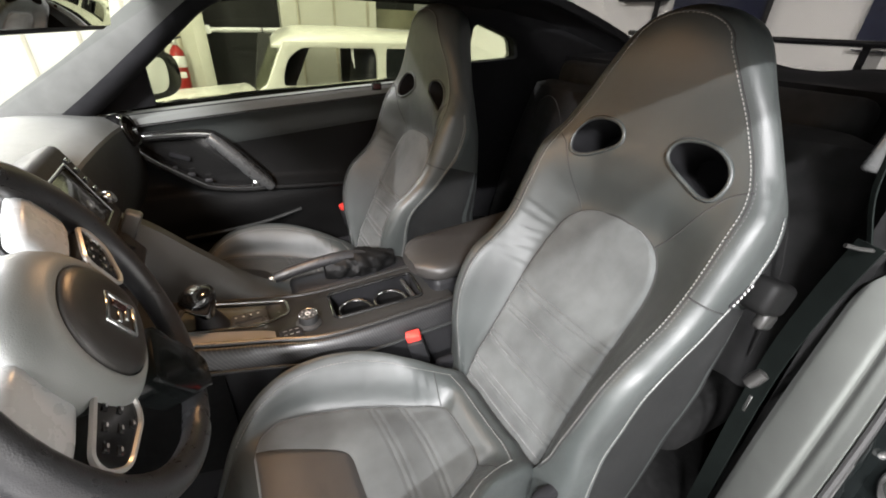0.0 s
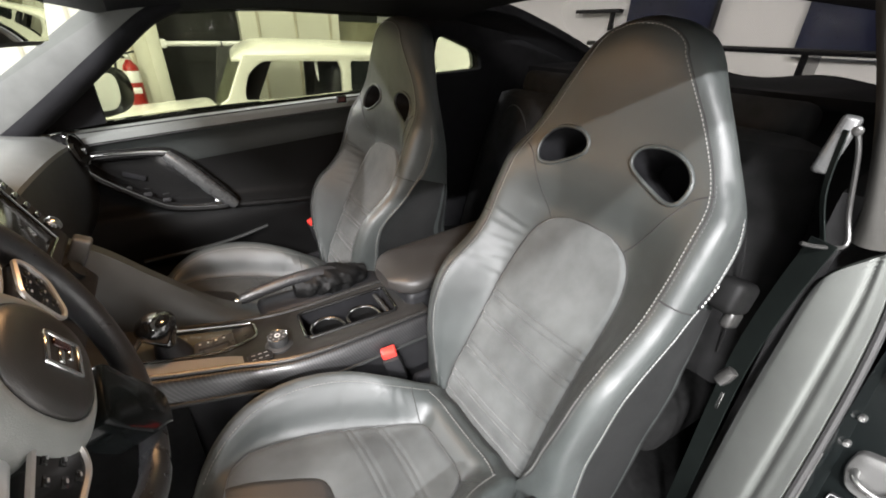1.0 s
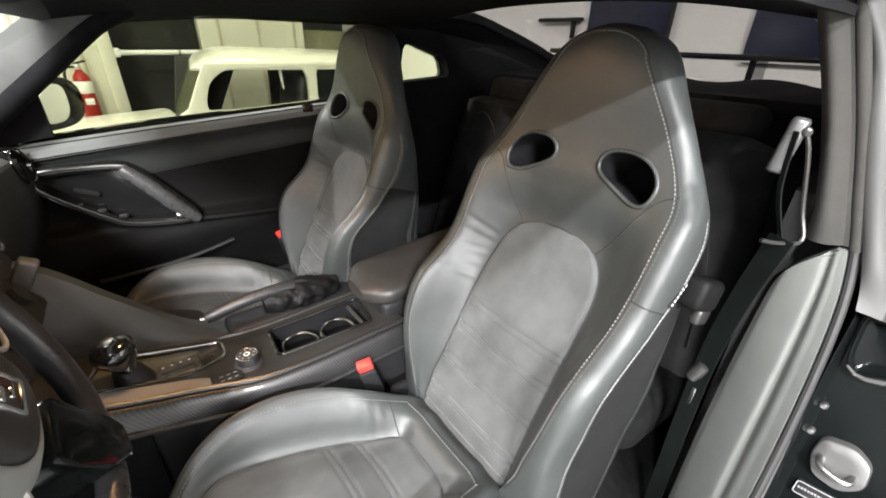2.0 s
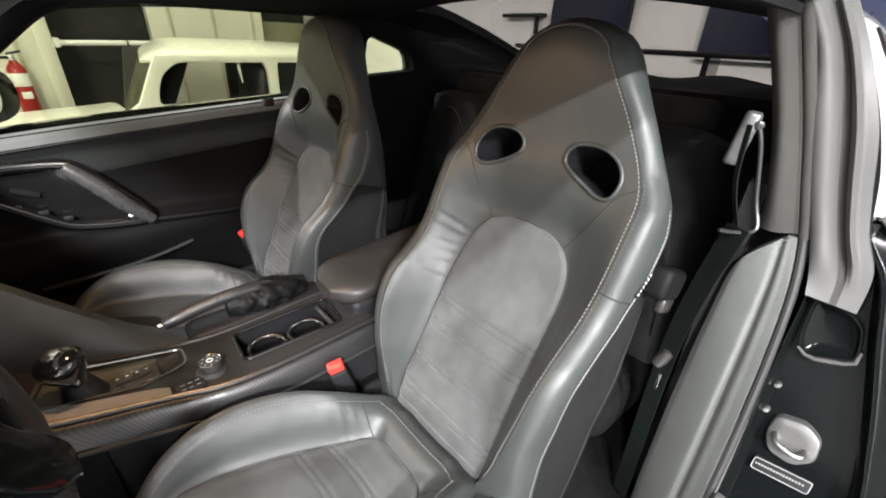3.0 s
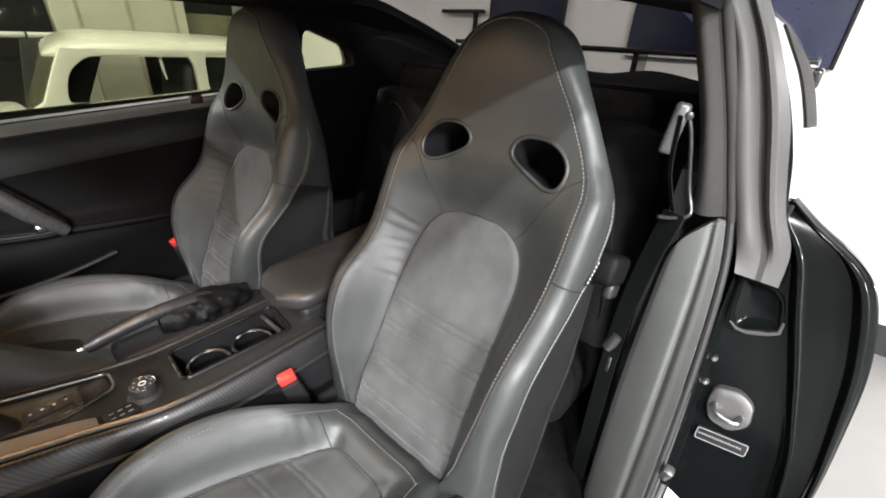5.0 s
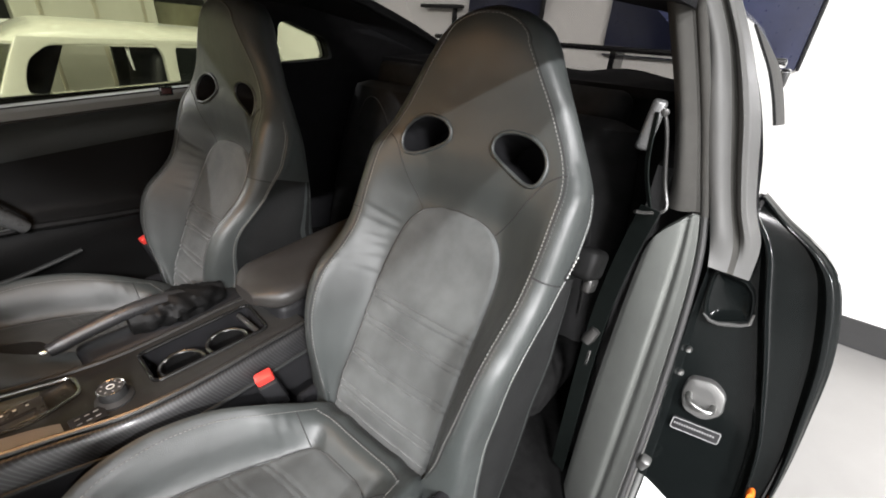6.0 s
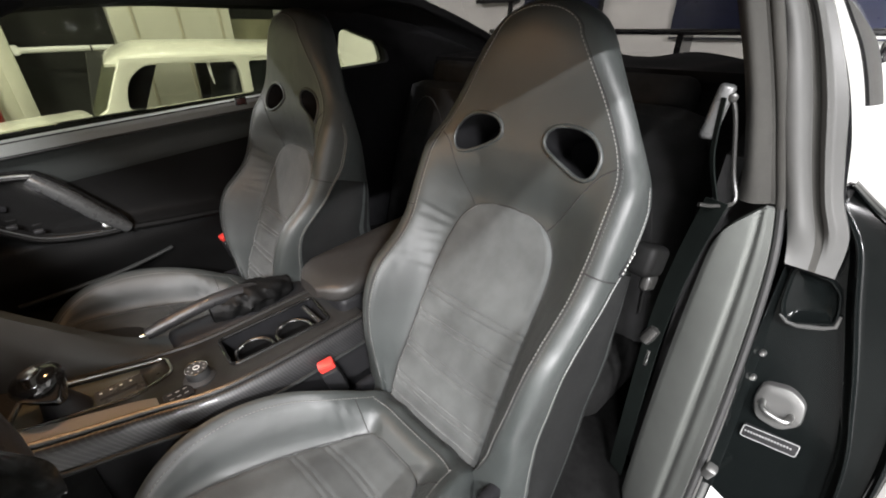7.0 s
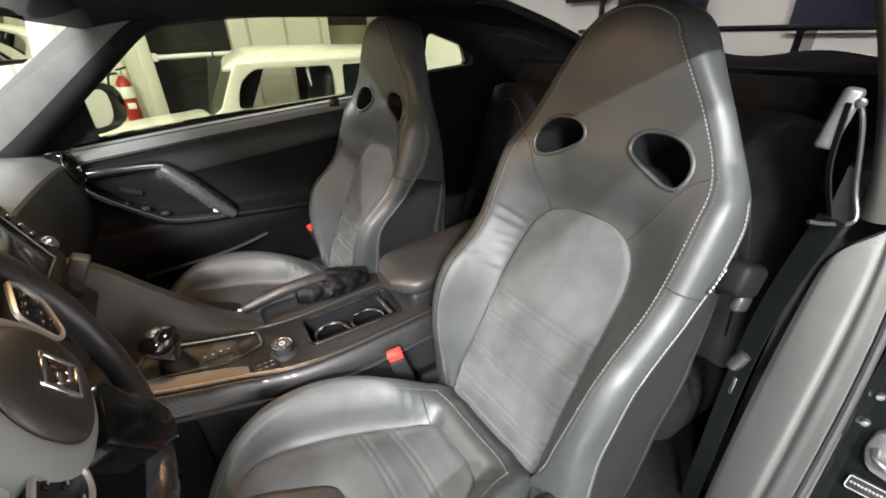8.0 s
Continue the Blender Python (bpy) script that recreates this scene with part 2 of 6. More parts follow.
def through_points(pts, n, closed=False):
    """n points of a Catmull-Rom curve through pts."""
    p = [Vector(q) for q in pts]
    k = len(p)
    out = []
    segs = k if closed else k - 1
    for j in range(n):
        u = j * segs / (n if closed else n - 1)
        i = min(int(u), segs - 1)
        t = u - i
        if closed:
            a, b, c, d = p[(i - 1) % k], p[i % k], p[(i + 1) % k], p[(i + 2) % k]
        else:
            a, b, c, d = p[max(i - 1, 0)], p[i], p[min(i + 1, k - 1)], p[min(i + 2, k - 1)]
        out.append(0.5 * ((2 * b) + (c - a) * t + (2 * a - 5 * b + 4 * c - d) * t * t + (3 * b - 3 * c + d - a) * t**3))
    return out


def chaikin(pts, times=2):
    p = [Vector(q) for q in pts]
    for _ in range(times):
        q = []
        for i in range(len(p)):
            a, b = p[i], p[(i + 1) % len(p)]
            q += [a * 0.75 + b * 0.25, a * 0.25 + b * 0.75]
        p = q
    return p


def rounded(pts, r, n=5):
    """A polygon with its corners rounded to radius r."""
    p = [Vector((a, b, 0)) for a, b in pts]
    out = []
    for i in range(len(p)):
        a, b, c = p[i - 1], p[i], p[(i + 1) % len(p)]
        u, w = (a - b).normalized(), (c - b).normalized()
        k = min(r, 0.45 * (a - b).length, 0.45 * (c - b).length)
        q0, q1 = b + u * k, b + w * k
        for j in range(n + 1):
            t = j / n
            m = q0 * (1 - t) ** 2 + b * 2 * t * (1 - t) + q1 * t * t
            out.append((m.x, m.y))
    return out


def grid_bm(fn, nu, nv, close_u=False, close_v=False):
    bm = bmesh.new()
    vs = [[bm.verts.new(fn(i / (nu if close_u else nu - 1), j / (nv if close_v else nv - 1))) for j in range(nv)] for i in range(nu)]
    for i in range(nu if close_u else nu - 1):
        for j in range(nv if close_v else nv - 1):
            q = [vs[i][j], vs[(i + 1) % nu][j], vs[(i + 1) % nu][(j + 1) % nv], vs[i][(j + 1) % nv]]
            try:
                bm.faces.new(q)
            except ValueError:
                pass
    return bm


def thicken(bm, depth, way):
    """Gives an open sheet thickness along a fixed direction."""
    geo = bmesh.ops.extrude_face_region(bm, geom=list(bm.faces))
    way = Vector(way) * depth
    for v in geo["geom"]:
        if isinstance(v, bmesh.types.BMVert):
            v.co += way
    return bm


def loft(rings, cap=True, bm=None):
    """Skins closed rings of equal length."""
    bm = bm or bmesh.new()
    vs = [[bm.verts.new(p) for p in r] for r in rings]
    n = len(rings[0])
    for a, b in zip(vs, vs[1:]):
        for j in range(n):
            bm.faces.new([a[j], a[(j + 1) % n], b[(j + 1) % n], b[j]])
    if cap:
        bm.faces.new(vs[0])
        bm.faces.new(list(reversed(vs[-1])))
    return bm


def tube(path, radius, sides=10, closed=False, bm=None, flat=1.0):
    """A round bar along a path; radius may be a list; flat squeezes it across."""
    path = [Vector(p) for p in path]
    k = len(path)
    rings = []
    side = None
    for i, p in enumerate(path):
        a = path[(i - 1) % k] if closed or i else p
        b = path[(i + 1) % k] if closed or i < k - 1 else p
        t = (b - a).normalized()
        ref = side if side is not None else (Vector((0, 0, 1)) if abs(t.z) < 0.9 else Vector((1, 0, 0)))
        x = (ref - t * ref.dot(t)).normalized()
        y = t.cross(x)
        side = x
        r = radius[i] if isinstance(radius, (list, tuple)) else radius
        rings.append([p + x * (r * math.cos(q)) + y * (r * flat * math.sin(q)) for q in [2 * math.pi * j / sides for j in range(sides)]])
    if closed:
        rings.append(rings[0])
        b = loft(rings, False, bm)
        bmesh.ops.remove_doubles(b, verts=b.verts, dist=1e-6)
        return b
    return loft(rings, True, bm)


def box(sx, sy, sz, at=(0, 0, 0), bevel=0.004, turn=None, segs=2, bm=None):
    own = bmesh.new()
    bmesh.ops.create_cube(own, size=1)
    for v in own.verts:
        v.co = Vector((v.co.x * sx, v.co.y * sy, v.co.z * sz))
    if bevel:
        bmesh.ops.bevel(own, geom=list(own.edges), offset=min(bevel, 0.45 * min(sx, sy, sz)), segments=segs, affect="EDGES", profile=0.5)
    m = Matrix.Translation(at) @ (turn or Matrix())
    own.transform(m)
    return merge(bm, own)


def merge(bm, own):
    if bm is None:
        return own
    me = bpy.data.meshes.new("tmp")
    own.to_mesh(me)
    own.free()
    bm.from_mesh(me)
    bpy.data.meshes.remove(me)
    return bm


def plate(outer, holes, to3d, depth, bevel=0.0, bm=None):
    """A flat sheet with holes: 2D outlines, laid out by to3d(a, b, d) with d from 0 to depth."""
    own = bmesh.new()
    edges = []
    for loop in [outer, *holes]:
        vs = [own.verts.new((p[0], p[1], 0)) for p in loop]
        edges += [own.edges.new((vs[i], vs[(i + 1) % len(vs)])) for i in range(len(vs))]
    bmesh.ops.triangle_fill(own, edges=edges, use_beauty=True, use_dissolve=False)
    geo = bmesh.ops.extrude_face_region(own, geom=list(own.faces))
    for v in geo["geom"]:
        if isinstance(v, bmesh.types.BMVert):
            v.co.z = depth
    if bevel:
        rim = [e for e in own.edges if len(e.link_faces) == 2 and abs(e.link_faces[0].normal.dot(e.link_faces[1].normal)) < 0.5
               and abs(e.verts[0].co.z - e.verts[1].co.z) < 1e-6]
        own.normal_update()
        rim = [e for e in own.edges if len(e.link_faces) == 2 and abs(e.link_faces[0].normal.dot(e.link_faces[1].normal)) < 0.5
               and abs(e.verts[0].co.z - e.verts[1].co.z) < 1e-6]
        bmesh.ops.bevel(own, geom=rim, offset=bevel, segments=2, affect="EDGES", profile=0.5)
    for v in own.verts:
        v.co = Vector(to3d(v.co.x, v.co.y, v.co.z))
    return merge(bm, own)


def lathe(profile, sides=24, at=(0, 0, 0), turn=None, bm=None):
    """Turns (radius, height) pairs about z."""
    own = bmesh.new()
    rings = [[Vector((r * math.cos(2 * math.pi * j / sides), r * math.sin(2 * math.pi * j / sides), h)) for j in range(sides)] for r, h in profile]
    loft(rings, True, own)
    own.transform(Matrix.Translation(at) @ (turn or Matrix()))
    return merge(bm, own)


def dashes(path, up, length=0.0042, gap=0.0026, wide=0.0008, lift=0.0006):
    """A row of stitches along a path; up gives the surface's normal at each point."""
    bm = bmesh.new()
    path = [Vector(p) for p in path]
    travel, on, start = 0.0, True, path[0]
    pts, acc = [], 0.0
    for a, b in zip(path, path[1:]):
        seg = (b - a).length
        if seg < 1e-7:
            continue
        n = max(1, int(seg / 0.0012))
        for k in range(n):
            pts.append((a.lerp(b, k / n), acc + seg * k / n))
        acc += seg
    period = length + gap
    i = 0
    while i < len(pts):
        p, d = pts[i]
        j = i
        while j < len(pts) and pts[j][1] - d < length:
            j += 1
        if j >= len(pts):
            break
        q = pts[j][0]
        t = (q - p).normalized()
        nrm = Vector(up(p)).normalized()
        s = t.cross(nrm).normalized() * wide
        h = nrm * lift
        c = (p + q) / 2 + h * 1.6
        v = [bm.verts.new(x) for x in (p + s, p - s, q - s, q + s, c + s * 0.6, c - s * 0.6)]
        for f in ((0, 1, 5, 4), (4, 5, 2, 3), (0, 4, 3), (1, 2, 5)):
            bm.faces.new([v[k] for k in f])
        while i < len(pts) and pts[i][1] - d < period:
            i += 1
    return bm

# ---------------------------------------------------------------- the garage
FLOOR = -0.10
X0, X1, Y0, Y1 = -4.6, 2.22, -5.6, 4.15


def slab(name, x0, x1, y0, y1, z0, z1, mat, label, kind="structure"):
    return thing(name, box(x1 - x0, y1 - y0, z1 - z0, ((x0 + x1) / 2, (y0 + y1) / 2, (z0 + z1) / 2), 0), mat, label, name.split("_")[0], kind=kind)


slab("floor", X0 - 0.2, X1 + 0.2, Y0 - 0.2, Y1 + 0.9, FLOOR - 0.1, FLOOR, CONCRETE, "pale sealed concrete garage floor")
slab("ceiling", X0 - 0.2, X1 + 0.2, Y0 - 0.2, Y1 + 0.9, CEIL, CEIL + 0.1, CEILING_PAINT, "plain grey garage ceiling")
slab("wall_east", X1, X1 + 0.15, Y0 - 0.15, Y1 + 0.9, FLOOR, CEIL, WALL_WHITE, "smooth white painted garage wall behind the car")
slab("wall_west", X0 - 0.15, X0, Y0 - 0.15, Y1 + 0.9, FLOOR, CEIL, GREY_PAINT, "smooth grey painted garage wall ahead of the car")
slab("wall_south", X0, X1, Y0 - 0.15, Y0, FLOOR, CEIL, PALE_PAINT, "smooth pale grey painted garage side wall")
# siding wall with a dark doorway
DOOR_X0, DOOR_X1, DOOR_Z = -0.33, 0.385, 2.15
BAY_X0, BAY_X1 = 1.408, 2.12                              # open bay with a low board added across it
wn = plate([(X0, FLOOR), (DOOR_X0, FLOOR), (DOOR_X0, DOOR_Z), (DOOR_X1, DOOR_Z), (DOOR_X1, FLOOR), (BAY_X0, FLOOR), (BAY_X0, DOOR_Z), (BAY_X1, DOOR_Z), (BAY_X1, FLOOR), (X1, FLOOR), (X1, CEIL), (X0, CEIL)], [],
           lambda a, b, d: (a, Y1 + d, b), 0.15)
wall_north = thing("wall_north", wn, WALL_CREAM, "cream ribbed steel siding wall with two dark openings", "wall", kind="structure")
# raised ribs of the siding
for i in range(16):
    rx = 1.31 - i * 0.375
    if DOOR_X0 - 0.14 < rx < DOOR_X1 + 0.04:
        continue
    rib = loft([[Vector((rx + dx, Y1 + dy, z)) for dx, dy in ((-0.016, 0), (-0.010, -0.006), (0.010, -0.006), (0.016, 0))] for z in (FLOOR, CEIL - 0.002)])
    part("siding_rib", rib, SIDING_SEAM, wall_north)
# walls behind the openings, their lack of light put into the colour
slab("wall_beyond", DOOR_X0 - 0.6, X1 + 0.2, Y1 + 0.75, Y1 + 0.9, FLOOR, CEIL, UNLIT_DARK, "wall beyond the doorway, coloured near-black for the unlit space")
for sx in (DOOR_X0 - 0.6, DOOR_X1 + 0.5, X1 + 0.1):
    slab("wall_beyond_side", sx, sx + 0.1, Y1 + 0.15, Y1 + 0.75, FLOOR, CEIL, UNLIT_DARK, "side wall beyond the doorway, coloured near-black for the unlit space")
slab("board", BAY_X0 - 0.06, BAY_X1 + 0.06, Y1 + 0.20, Y1 + 0.24, FLOOR, 1.283, OLIVE_BOARD, "olive board added across an open bay")
frame_bm = box(0.10, 0.06, DOOR_Z - FLOOR, (DOOR_X0 - 0.05, Y1 - 0.025, (DOOR_Z + FLOOR) / 2), 0.006)
door_frame = thing("door_frame", frame_bm, WALL_CREAM, "cream steel frame post beside the dark doorway", "door frame", kind="structure")
rail_bm = tube([(DOOR_X0, Y1 - 0.02, 1.035), (DOOR_X1, Y1 - 0.02, 1.045)], 0.022, 10)
rail = thing("barrier_rail", rail_bm, WHITE_LABEL, "white round rail barring the dark doorway", "rail")
part("end_bracket", box(0.05, 0.05, 0.075, (DOOR_X0 + 0.02, Y1 - 0.02, 1.036), 0.012), WHITE_LABEL, rail)
part("joint", tube([(0.17, Y1 - 0.02, 1.0415), (0.185, Y1 - 0.02, 1.0415)], 0.0235, 10), BLACK, rail)
# base boards and panels of the wall behind the car
slab("baseboard", X1 - 0.012, X1, Y0, Y1, FLOOR + 0.002, 0.055, RUBBER, "black rubber baseboard along the white wall")
slab("trim", X1 - 0.006, X1, -3.5, -0.85, 1.9, 1.94, WALL_WHITE, "white trim strip on the wall")


def wall_panel(y0, y1, z0, z1):
    p = thing("wall_panel", box(0.035, y1 - y0, z1 - z0, (X1 - 0.02, (y0 + y1) / 2, (z0 + z1) / 2), 0.006), BLUE_PANEL,
              "dark blue glossy panel hung on the white wall", "panel", "panels on the wall")
    part("edge_trim", box(0.045, 0.014, z1 - z0, (X1 - 0.025, y0 - 0.008, (z0 + z1) / 2), 0.004), BLACK, p)
    return p


wall_panel(-0.81, 0.085, 1.135, 2.4)
wall_panel(0.51, 1.04, 1.02, 2.4)
bracket = thing("wall_bracket", box(0.05, 0.36, 0.022, (X1 - 0.035, 1.27, 1.355), 0.005), BLACK, "black steel bar bracket on the wall", "bracket")
part("stay", box(0.03, 0.022, 0.12, (X1 - 0.026, 1.16, 1.30), 0.004), BLACK, bracket)


def ceiling_light(x, y):
    f = thing("ceiling_light", box(1.28, 0.22, 0.07, (x, y, CEIL - 0.045), 0.01), WHITE_LABEL, "unseen white ceiling fixture with a lit tube", "ceiling light", "ceiling lights")
    for dy in (-0.07, 0.07):
        part("diffuser", tube([(x - 0.6, y + dy, CEIL - 0.10), (x + 0.6, y + dy, CEIL - 0.10)], 0.018, 10), LAMP_GLOW, f, "lit white tube")


for lx, ly, watts in LAMPS:
    ceiling_light(lx, ly)

# fire extinguisher on the siding
ex = thing("fire_extinguisher", lathe([(0.0, 0.0), (0.054, 0.0), (0.060, 0.012), (0.060, 0.41), (0.054, 0.44), (0.028, 0.475), (0.022, 0.49), (0.0, 0.49)],
           24, (-0.61, 3.97, 0.42)), RED_PAINT, "red fire extinguisher hung on the cream wall", "fire extinguisher")
part("valve", box(0.036, 0.036, 0.05, (-0.61, 3.97, 0.93), 0.008), STEEL, ex)
part("lever", box(0.09, 0.020, 0.016, (-0.59, 3.97, 0.965), 0.005, pose(0, 0, 0, 0, -14, 0)), BLACK, ex)
part("hose", tube(through_points([(-0.63, 3.95, 0.93), (-0.69, 3.93, 0.92), (-0.71, 3.92, 0.82), (-0.68, 3.92, 0.66)], 20), 0.010, 8), BLACK, ex)
lab = lathe([(0.0605, 0.0), (0.0615, 0.002), (0.0615, 0.093), (0.0605, 0.095)], 24, (-0.61, 3.97, 0.725))
part("label_band", lab, WHITE_LABEL, ex, "white printed label band")
part("small_label", box(0.062, 0.022, 0.05, (-0.60, 3.919, 0.66), 0.003), WHITE_LABEL, ex, "small white label")
part("bracket", box(0.10, 0.12, 0.03, (-0.61, 4.07, 0.70), 0.004), STEEL, ex)

# ---------------------------------------------------------------- cream vintage car in the next bay
VY0, VY1 = 2.27, 3.62
vc = empty("vintage_car", (0.2, 2.95, FLOOR))
tagged(vc, "cream vintage car with a low rounded roof", "car")
VB = Vector((0.2, 2.95, FLOOR))


def vpart(name, bm, mat, label="", parent=None):
    for v in bm.verts:
        v.co -= VB
    return part(name, bm, mat, parent or vc, label)


def side_loft(profile, y0, y1, round_in=0.08, bm=None):
    """A closed outline in (x, z), carried across from y0 to y1 with rounded flanks."""
    cx = sum(p[0] for p in profile) / len(profile)
    cz = sum(p[1] for p in profile) / len(profile)
    rings = []
    for y, k in ((y0, 1 - round_in), (y0 + 0.02, 1 - round_in * 0.45), (y0 + 0.06, 1 - round_in * 0.12), (y0 + 0.12, 1), (y1 - 0.12, 1), (y1 - 0.06, 1 - round_in * 0.12), (y1 - 0.02, 1 - round_in * 0.45), (y1, 1 - round_in)):
        rings.append([Vector((cx + (p[0] - cx) * (1 - (1 - k) * 0.25), y, cz + (p[1] - cz) * k)) for p in profile])
    return loft(rings, True, bm)


low = through_points([(-1.95, 0, 0.25), (-1.9, 0, 0.46), (-1.55, 0, 0.525), (-0.8, 0, 0.572), (-0.24, 0, 0.612), (-0.10, 0, 0.62), (-0.03, 0, 0.57), (0.05, 0, 0.52), (0.5, 0, 0.53), (1.40, 0, 0.54), (1.52, 0, 0.66), (1.58, 0, 0.77), (1.95, 0, 0.70),
                      (2.15, 0, 0.45), (2.1, 0, 0.2), (1.6, 0, 0.10), (0.2, 0, 0.08), (-1.4, 0, 0.10)], 90, True)
vpart("body", side_loft([(p.x, p.z) for p in low], VY0 - 0.03, VY1 + 0.03, 0.10), CREAM)
hood = grid_bm(lambda u, v: (-1.85 + 1.76 * u, VY0 + 0.10 + (VY1 - VY0 - 0.2) * v, 0.485 + 0.03 * math.sin(math.pi * v) ** 0.6 + 0.135 * u ** 0.85), 14, 14)
vpart("hood", thicken(hood, 0.02, (0, 0, -1)), CREAM)
# roof with rounded corners
roof = grid_bm(lambda u, v: (-0.006 + 0.17 * v + (1.536 - 0.17 * v) * u, VY0 + 0.03 + (VY1 - VY0 - 0.06) * v,
                             1.008 + 0.112 * (1 - abs(2 * v - 1) ** 3.6) ** 0.5 * (1 - (1 - min(1, u / 0.20)) ** 2.2) ** 0.70 * (1 - 0.20 * u ** 3)), 60, 48)
vpart("roof", thicken(roof, 0.014, (0, 0, -1)), CREAM, "rounded cream roof")
near_side = plate([(-0.19, 0.50), (1.66, 0.50), (1.64, 0.72), (1.50, 1.03), (1.0, 1.04), (0.072, 1.035), (0.052, 1.004), (0.010, 0.920), (-0.035, 0.830), (-0.065, 0.771), (-0.11, 0.742), (-0.17, 0.70)],
                  [rounded([(0.040, 0.755), (0.722, 0.765), (0.722, 0.95), (0.690, 1.008), (0.180, 0.996), (0.085, 0.925), (0.050, 0.83)], 0.045),
                   rounded([(0.785, 0.775), (1.44, 0.78), (1.38, 1.006), (0.795, 1.012)], 0.05)],
                  lambda a, b, d: (a, VY0 + 0.01 + d + 0.03 * (b - 0.74), b), 0.045, 0.006)
vpart("side_frame", near_side, CREAM, "cream window surround")
# far side of the cabin: its interior shade is in the dark colour
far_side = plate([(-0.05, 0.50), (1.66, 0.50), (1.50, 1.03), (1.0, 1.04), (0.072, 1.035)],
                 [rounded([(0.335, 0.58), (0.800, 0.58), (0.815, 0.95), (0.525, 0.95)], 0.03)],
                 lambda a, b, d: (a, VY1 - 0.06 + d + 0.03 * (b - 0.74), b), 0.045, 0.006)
vpart("side_lining", far_side, UNLIT_DARK, "lining of the far doors, coloured dark for the shaded interior")
vpart("rear_window", box(0.64, 0.006, 0.23, (1.11, VY0 + 0.04, 0.895), 0), DISPLAY, "dark glass pane")
vpart("windscreen", plate([(VY0 + 0.05, -0.17), (VY1 - 0.05, -0.17), (VY1 - 0.09, 0.27), (VY0 + 0.09, 0.27)], [],
                          lambda a, b, d: (lambda k: ((1 - k) * (-0.064 + 0.47 * b) + k * (-0.017 + 0.46 * (b + 0.17)) + d, a, 0.775 + b * 0.94))((a - VY0) / (VY1 - VY0)), 0.006), OLIVE_GLASS, "greenish windscreen glass")
for sx, sy in ((0.72, 2.62), (0.98, 3.25)):
    vpart("seat_back", box(0.14, 0.46, 0.5, (sx, sy, 0.72), 0.06, pose(0, 0, 0, 0, 10, 0), 3), BLACK, "dark seat back")
vpart("grab_strap", tube([(0.555, VY0 + 0.09, 1.00), (0.558, VY0 + 0.09, 0.93), (0.566, VY0 + 0.09, 0.86)], [0.012, 0.009, 0.004], 6), WHITE_LABEL, "thin white strap")
vpart("floor_lining", box(1.4, 1.1, 0.04, (0.74, 2.95, 0.55), 0.01), BLACK)
for wx in (-1.35, 1.55):
    for wy in (VY0 + 0.10, VY1 - 0.10):
        w = vpart("wheel", lathe([(0.05, -0.09), (0.28, -0.09), (0.325, -0.06), (0.33, 0.0), (0.325, 0.06), (0.28, 0.09), (0.05, 0.09)], 28,
                                 (wx, wy, FLOOR + 0.33), pose(0, 0, 0, 90, 0, 0)), RUBBER)
        o = wy - 0.10 if wy < 3 else wy + 0.10
        vpart("hub_cap", lathe([(0.0, 0.02), (0.10, 0.016), (0.17, 0.0), (0.17, -0.01), (0.0, -0.01)], 24, (wx, o, FLOOR + 0.33), pose(0, 0, 0, 90 if wy < 3 else -90, 0, 0)), CHROME)
vpart("front_bumper", tube([(-1.98, VY0 + 0.05, 0.32), (-2.05, 2.95, 0.32), (-1.98, VY1 - 0.05, 0.32)], 0.05, 10), CHROME)

# ---------------------------------------------------------------- shell of the black coupe
coupe = empty("coupe_body", (0.4, 0, FLOOR))
tagged(coupe, "black sports coupe with its driver door open", "car")
CB = Vector((0.4, 0, FLOOR))


def cpart(name, bm, mat, label="", parent=None):
    for v in bm.verts:
        v.co -= CB
    ob = part(name, bm, mat, parent or coupe, label)
    return ob


def roof_z(x, y):
    return 1.30 - 0.065 * (abs(y) / 0.66) ** 2.4 - 0.16 * max(0, -x - 0.05) ** 1.6 - 0.20 * max(0, x - 0.35) ** 1.8


def roof_in(u, v):
    y = -0.66 + 1.32 * v
    front = -0.46 - 0.20 * (1 - (y / 0.66) ** 2)
    x = front + (0.56 - front) * u
    return (x, y, roof_z(x, y))


cpart("headliner", thicken(grid_bm(roof_in, 26, 26), 0.012, (0, 0, 1)), HEADLINER, "black fabric headliner")
cpart("roof_panel", thicken(grid_bm(lambda u, v: (lambda p: (p[0], p[1] * 1.03, p[2] + 0.022))(roof_in(u, v)), 26, 26), 0.02, (0, 0, 1)), GLOSS_BLACK, "black painted roof")
# floor pan, tunnel, bulkheads
cpart("floor_pan", box(2.1, 1.50, 0.06, (0.05, 0.02, 0.11), 0.01), CARPET, "black carpeted floor")
cpart("firewall", box(0.06, 1.44, 0.80, (-1.02, 0, 0.50), 0.01), CARPET)
cpart("rear_bulkhead", box(0.05, 1.30, 0.95, (1.02, 0, 0.60), 0.01, pose(0, 0, 0, 0, 8, 0)), DARK_CLOTH)
shelf = grid_bm(lambda u, v: (0.98 + 0.42 * u, -0.62 + 1.24 * v, 1.075 + 0.02 * u + 0.012 * math.sin(v * 19) * math.sin(u * 5)), 12, 40)
cpart("parcel_shelf", thicken(shelf, 0.03, (0, 0, -1)), HEADLINER, "dark cloth parcel shelf")
cpart("boot_lid", thicken(grid_bm(lambda u, v: (1.40 + 0.62 * u, -0.79 + 1.58 * v, 1.085 - 0.10 * u * u - 0.05 * abs(2 * v - 1) ** 3), 10, 20), 0.02, (0, 0, -1)), GLOSS_BLACK)
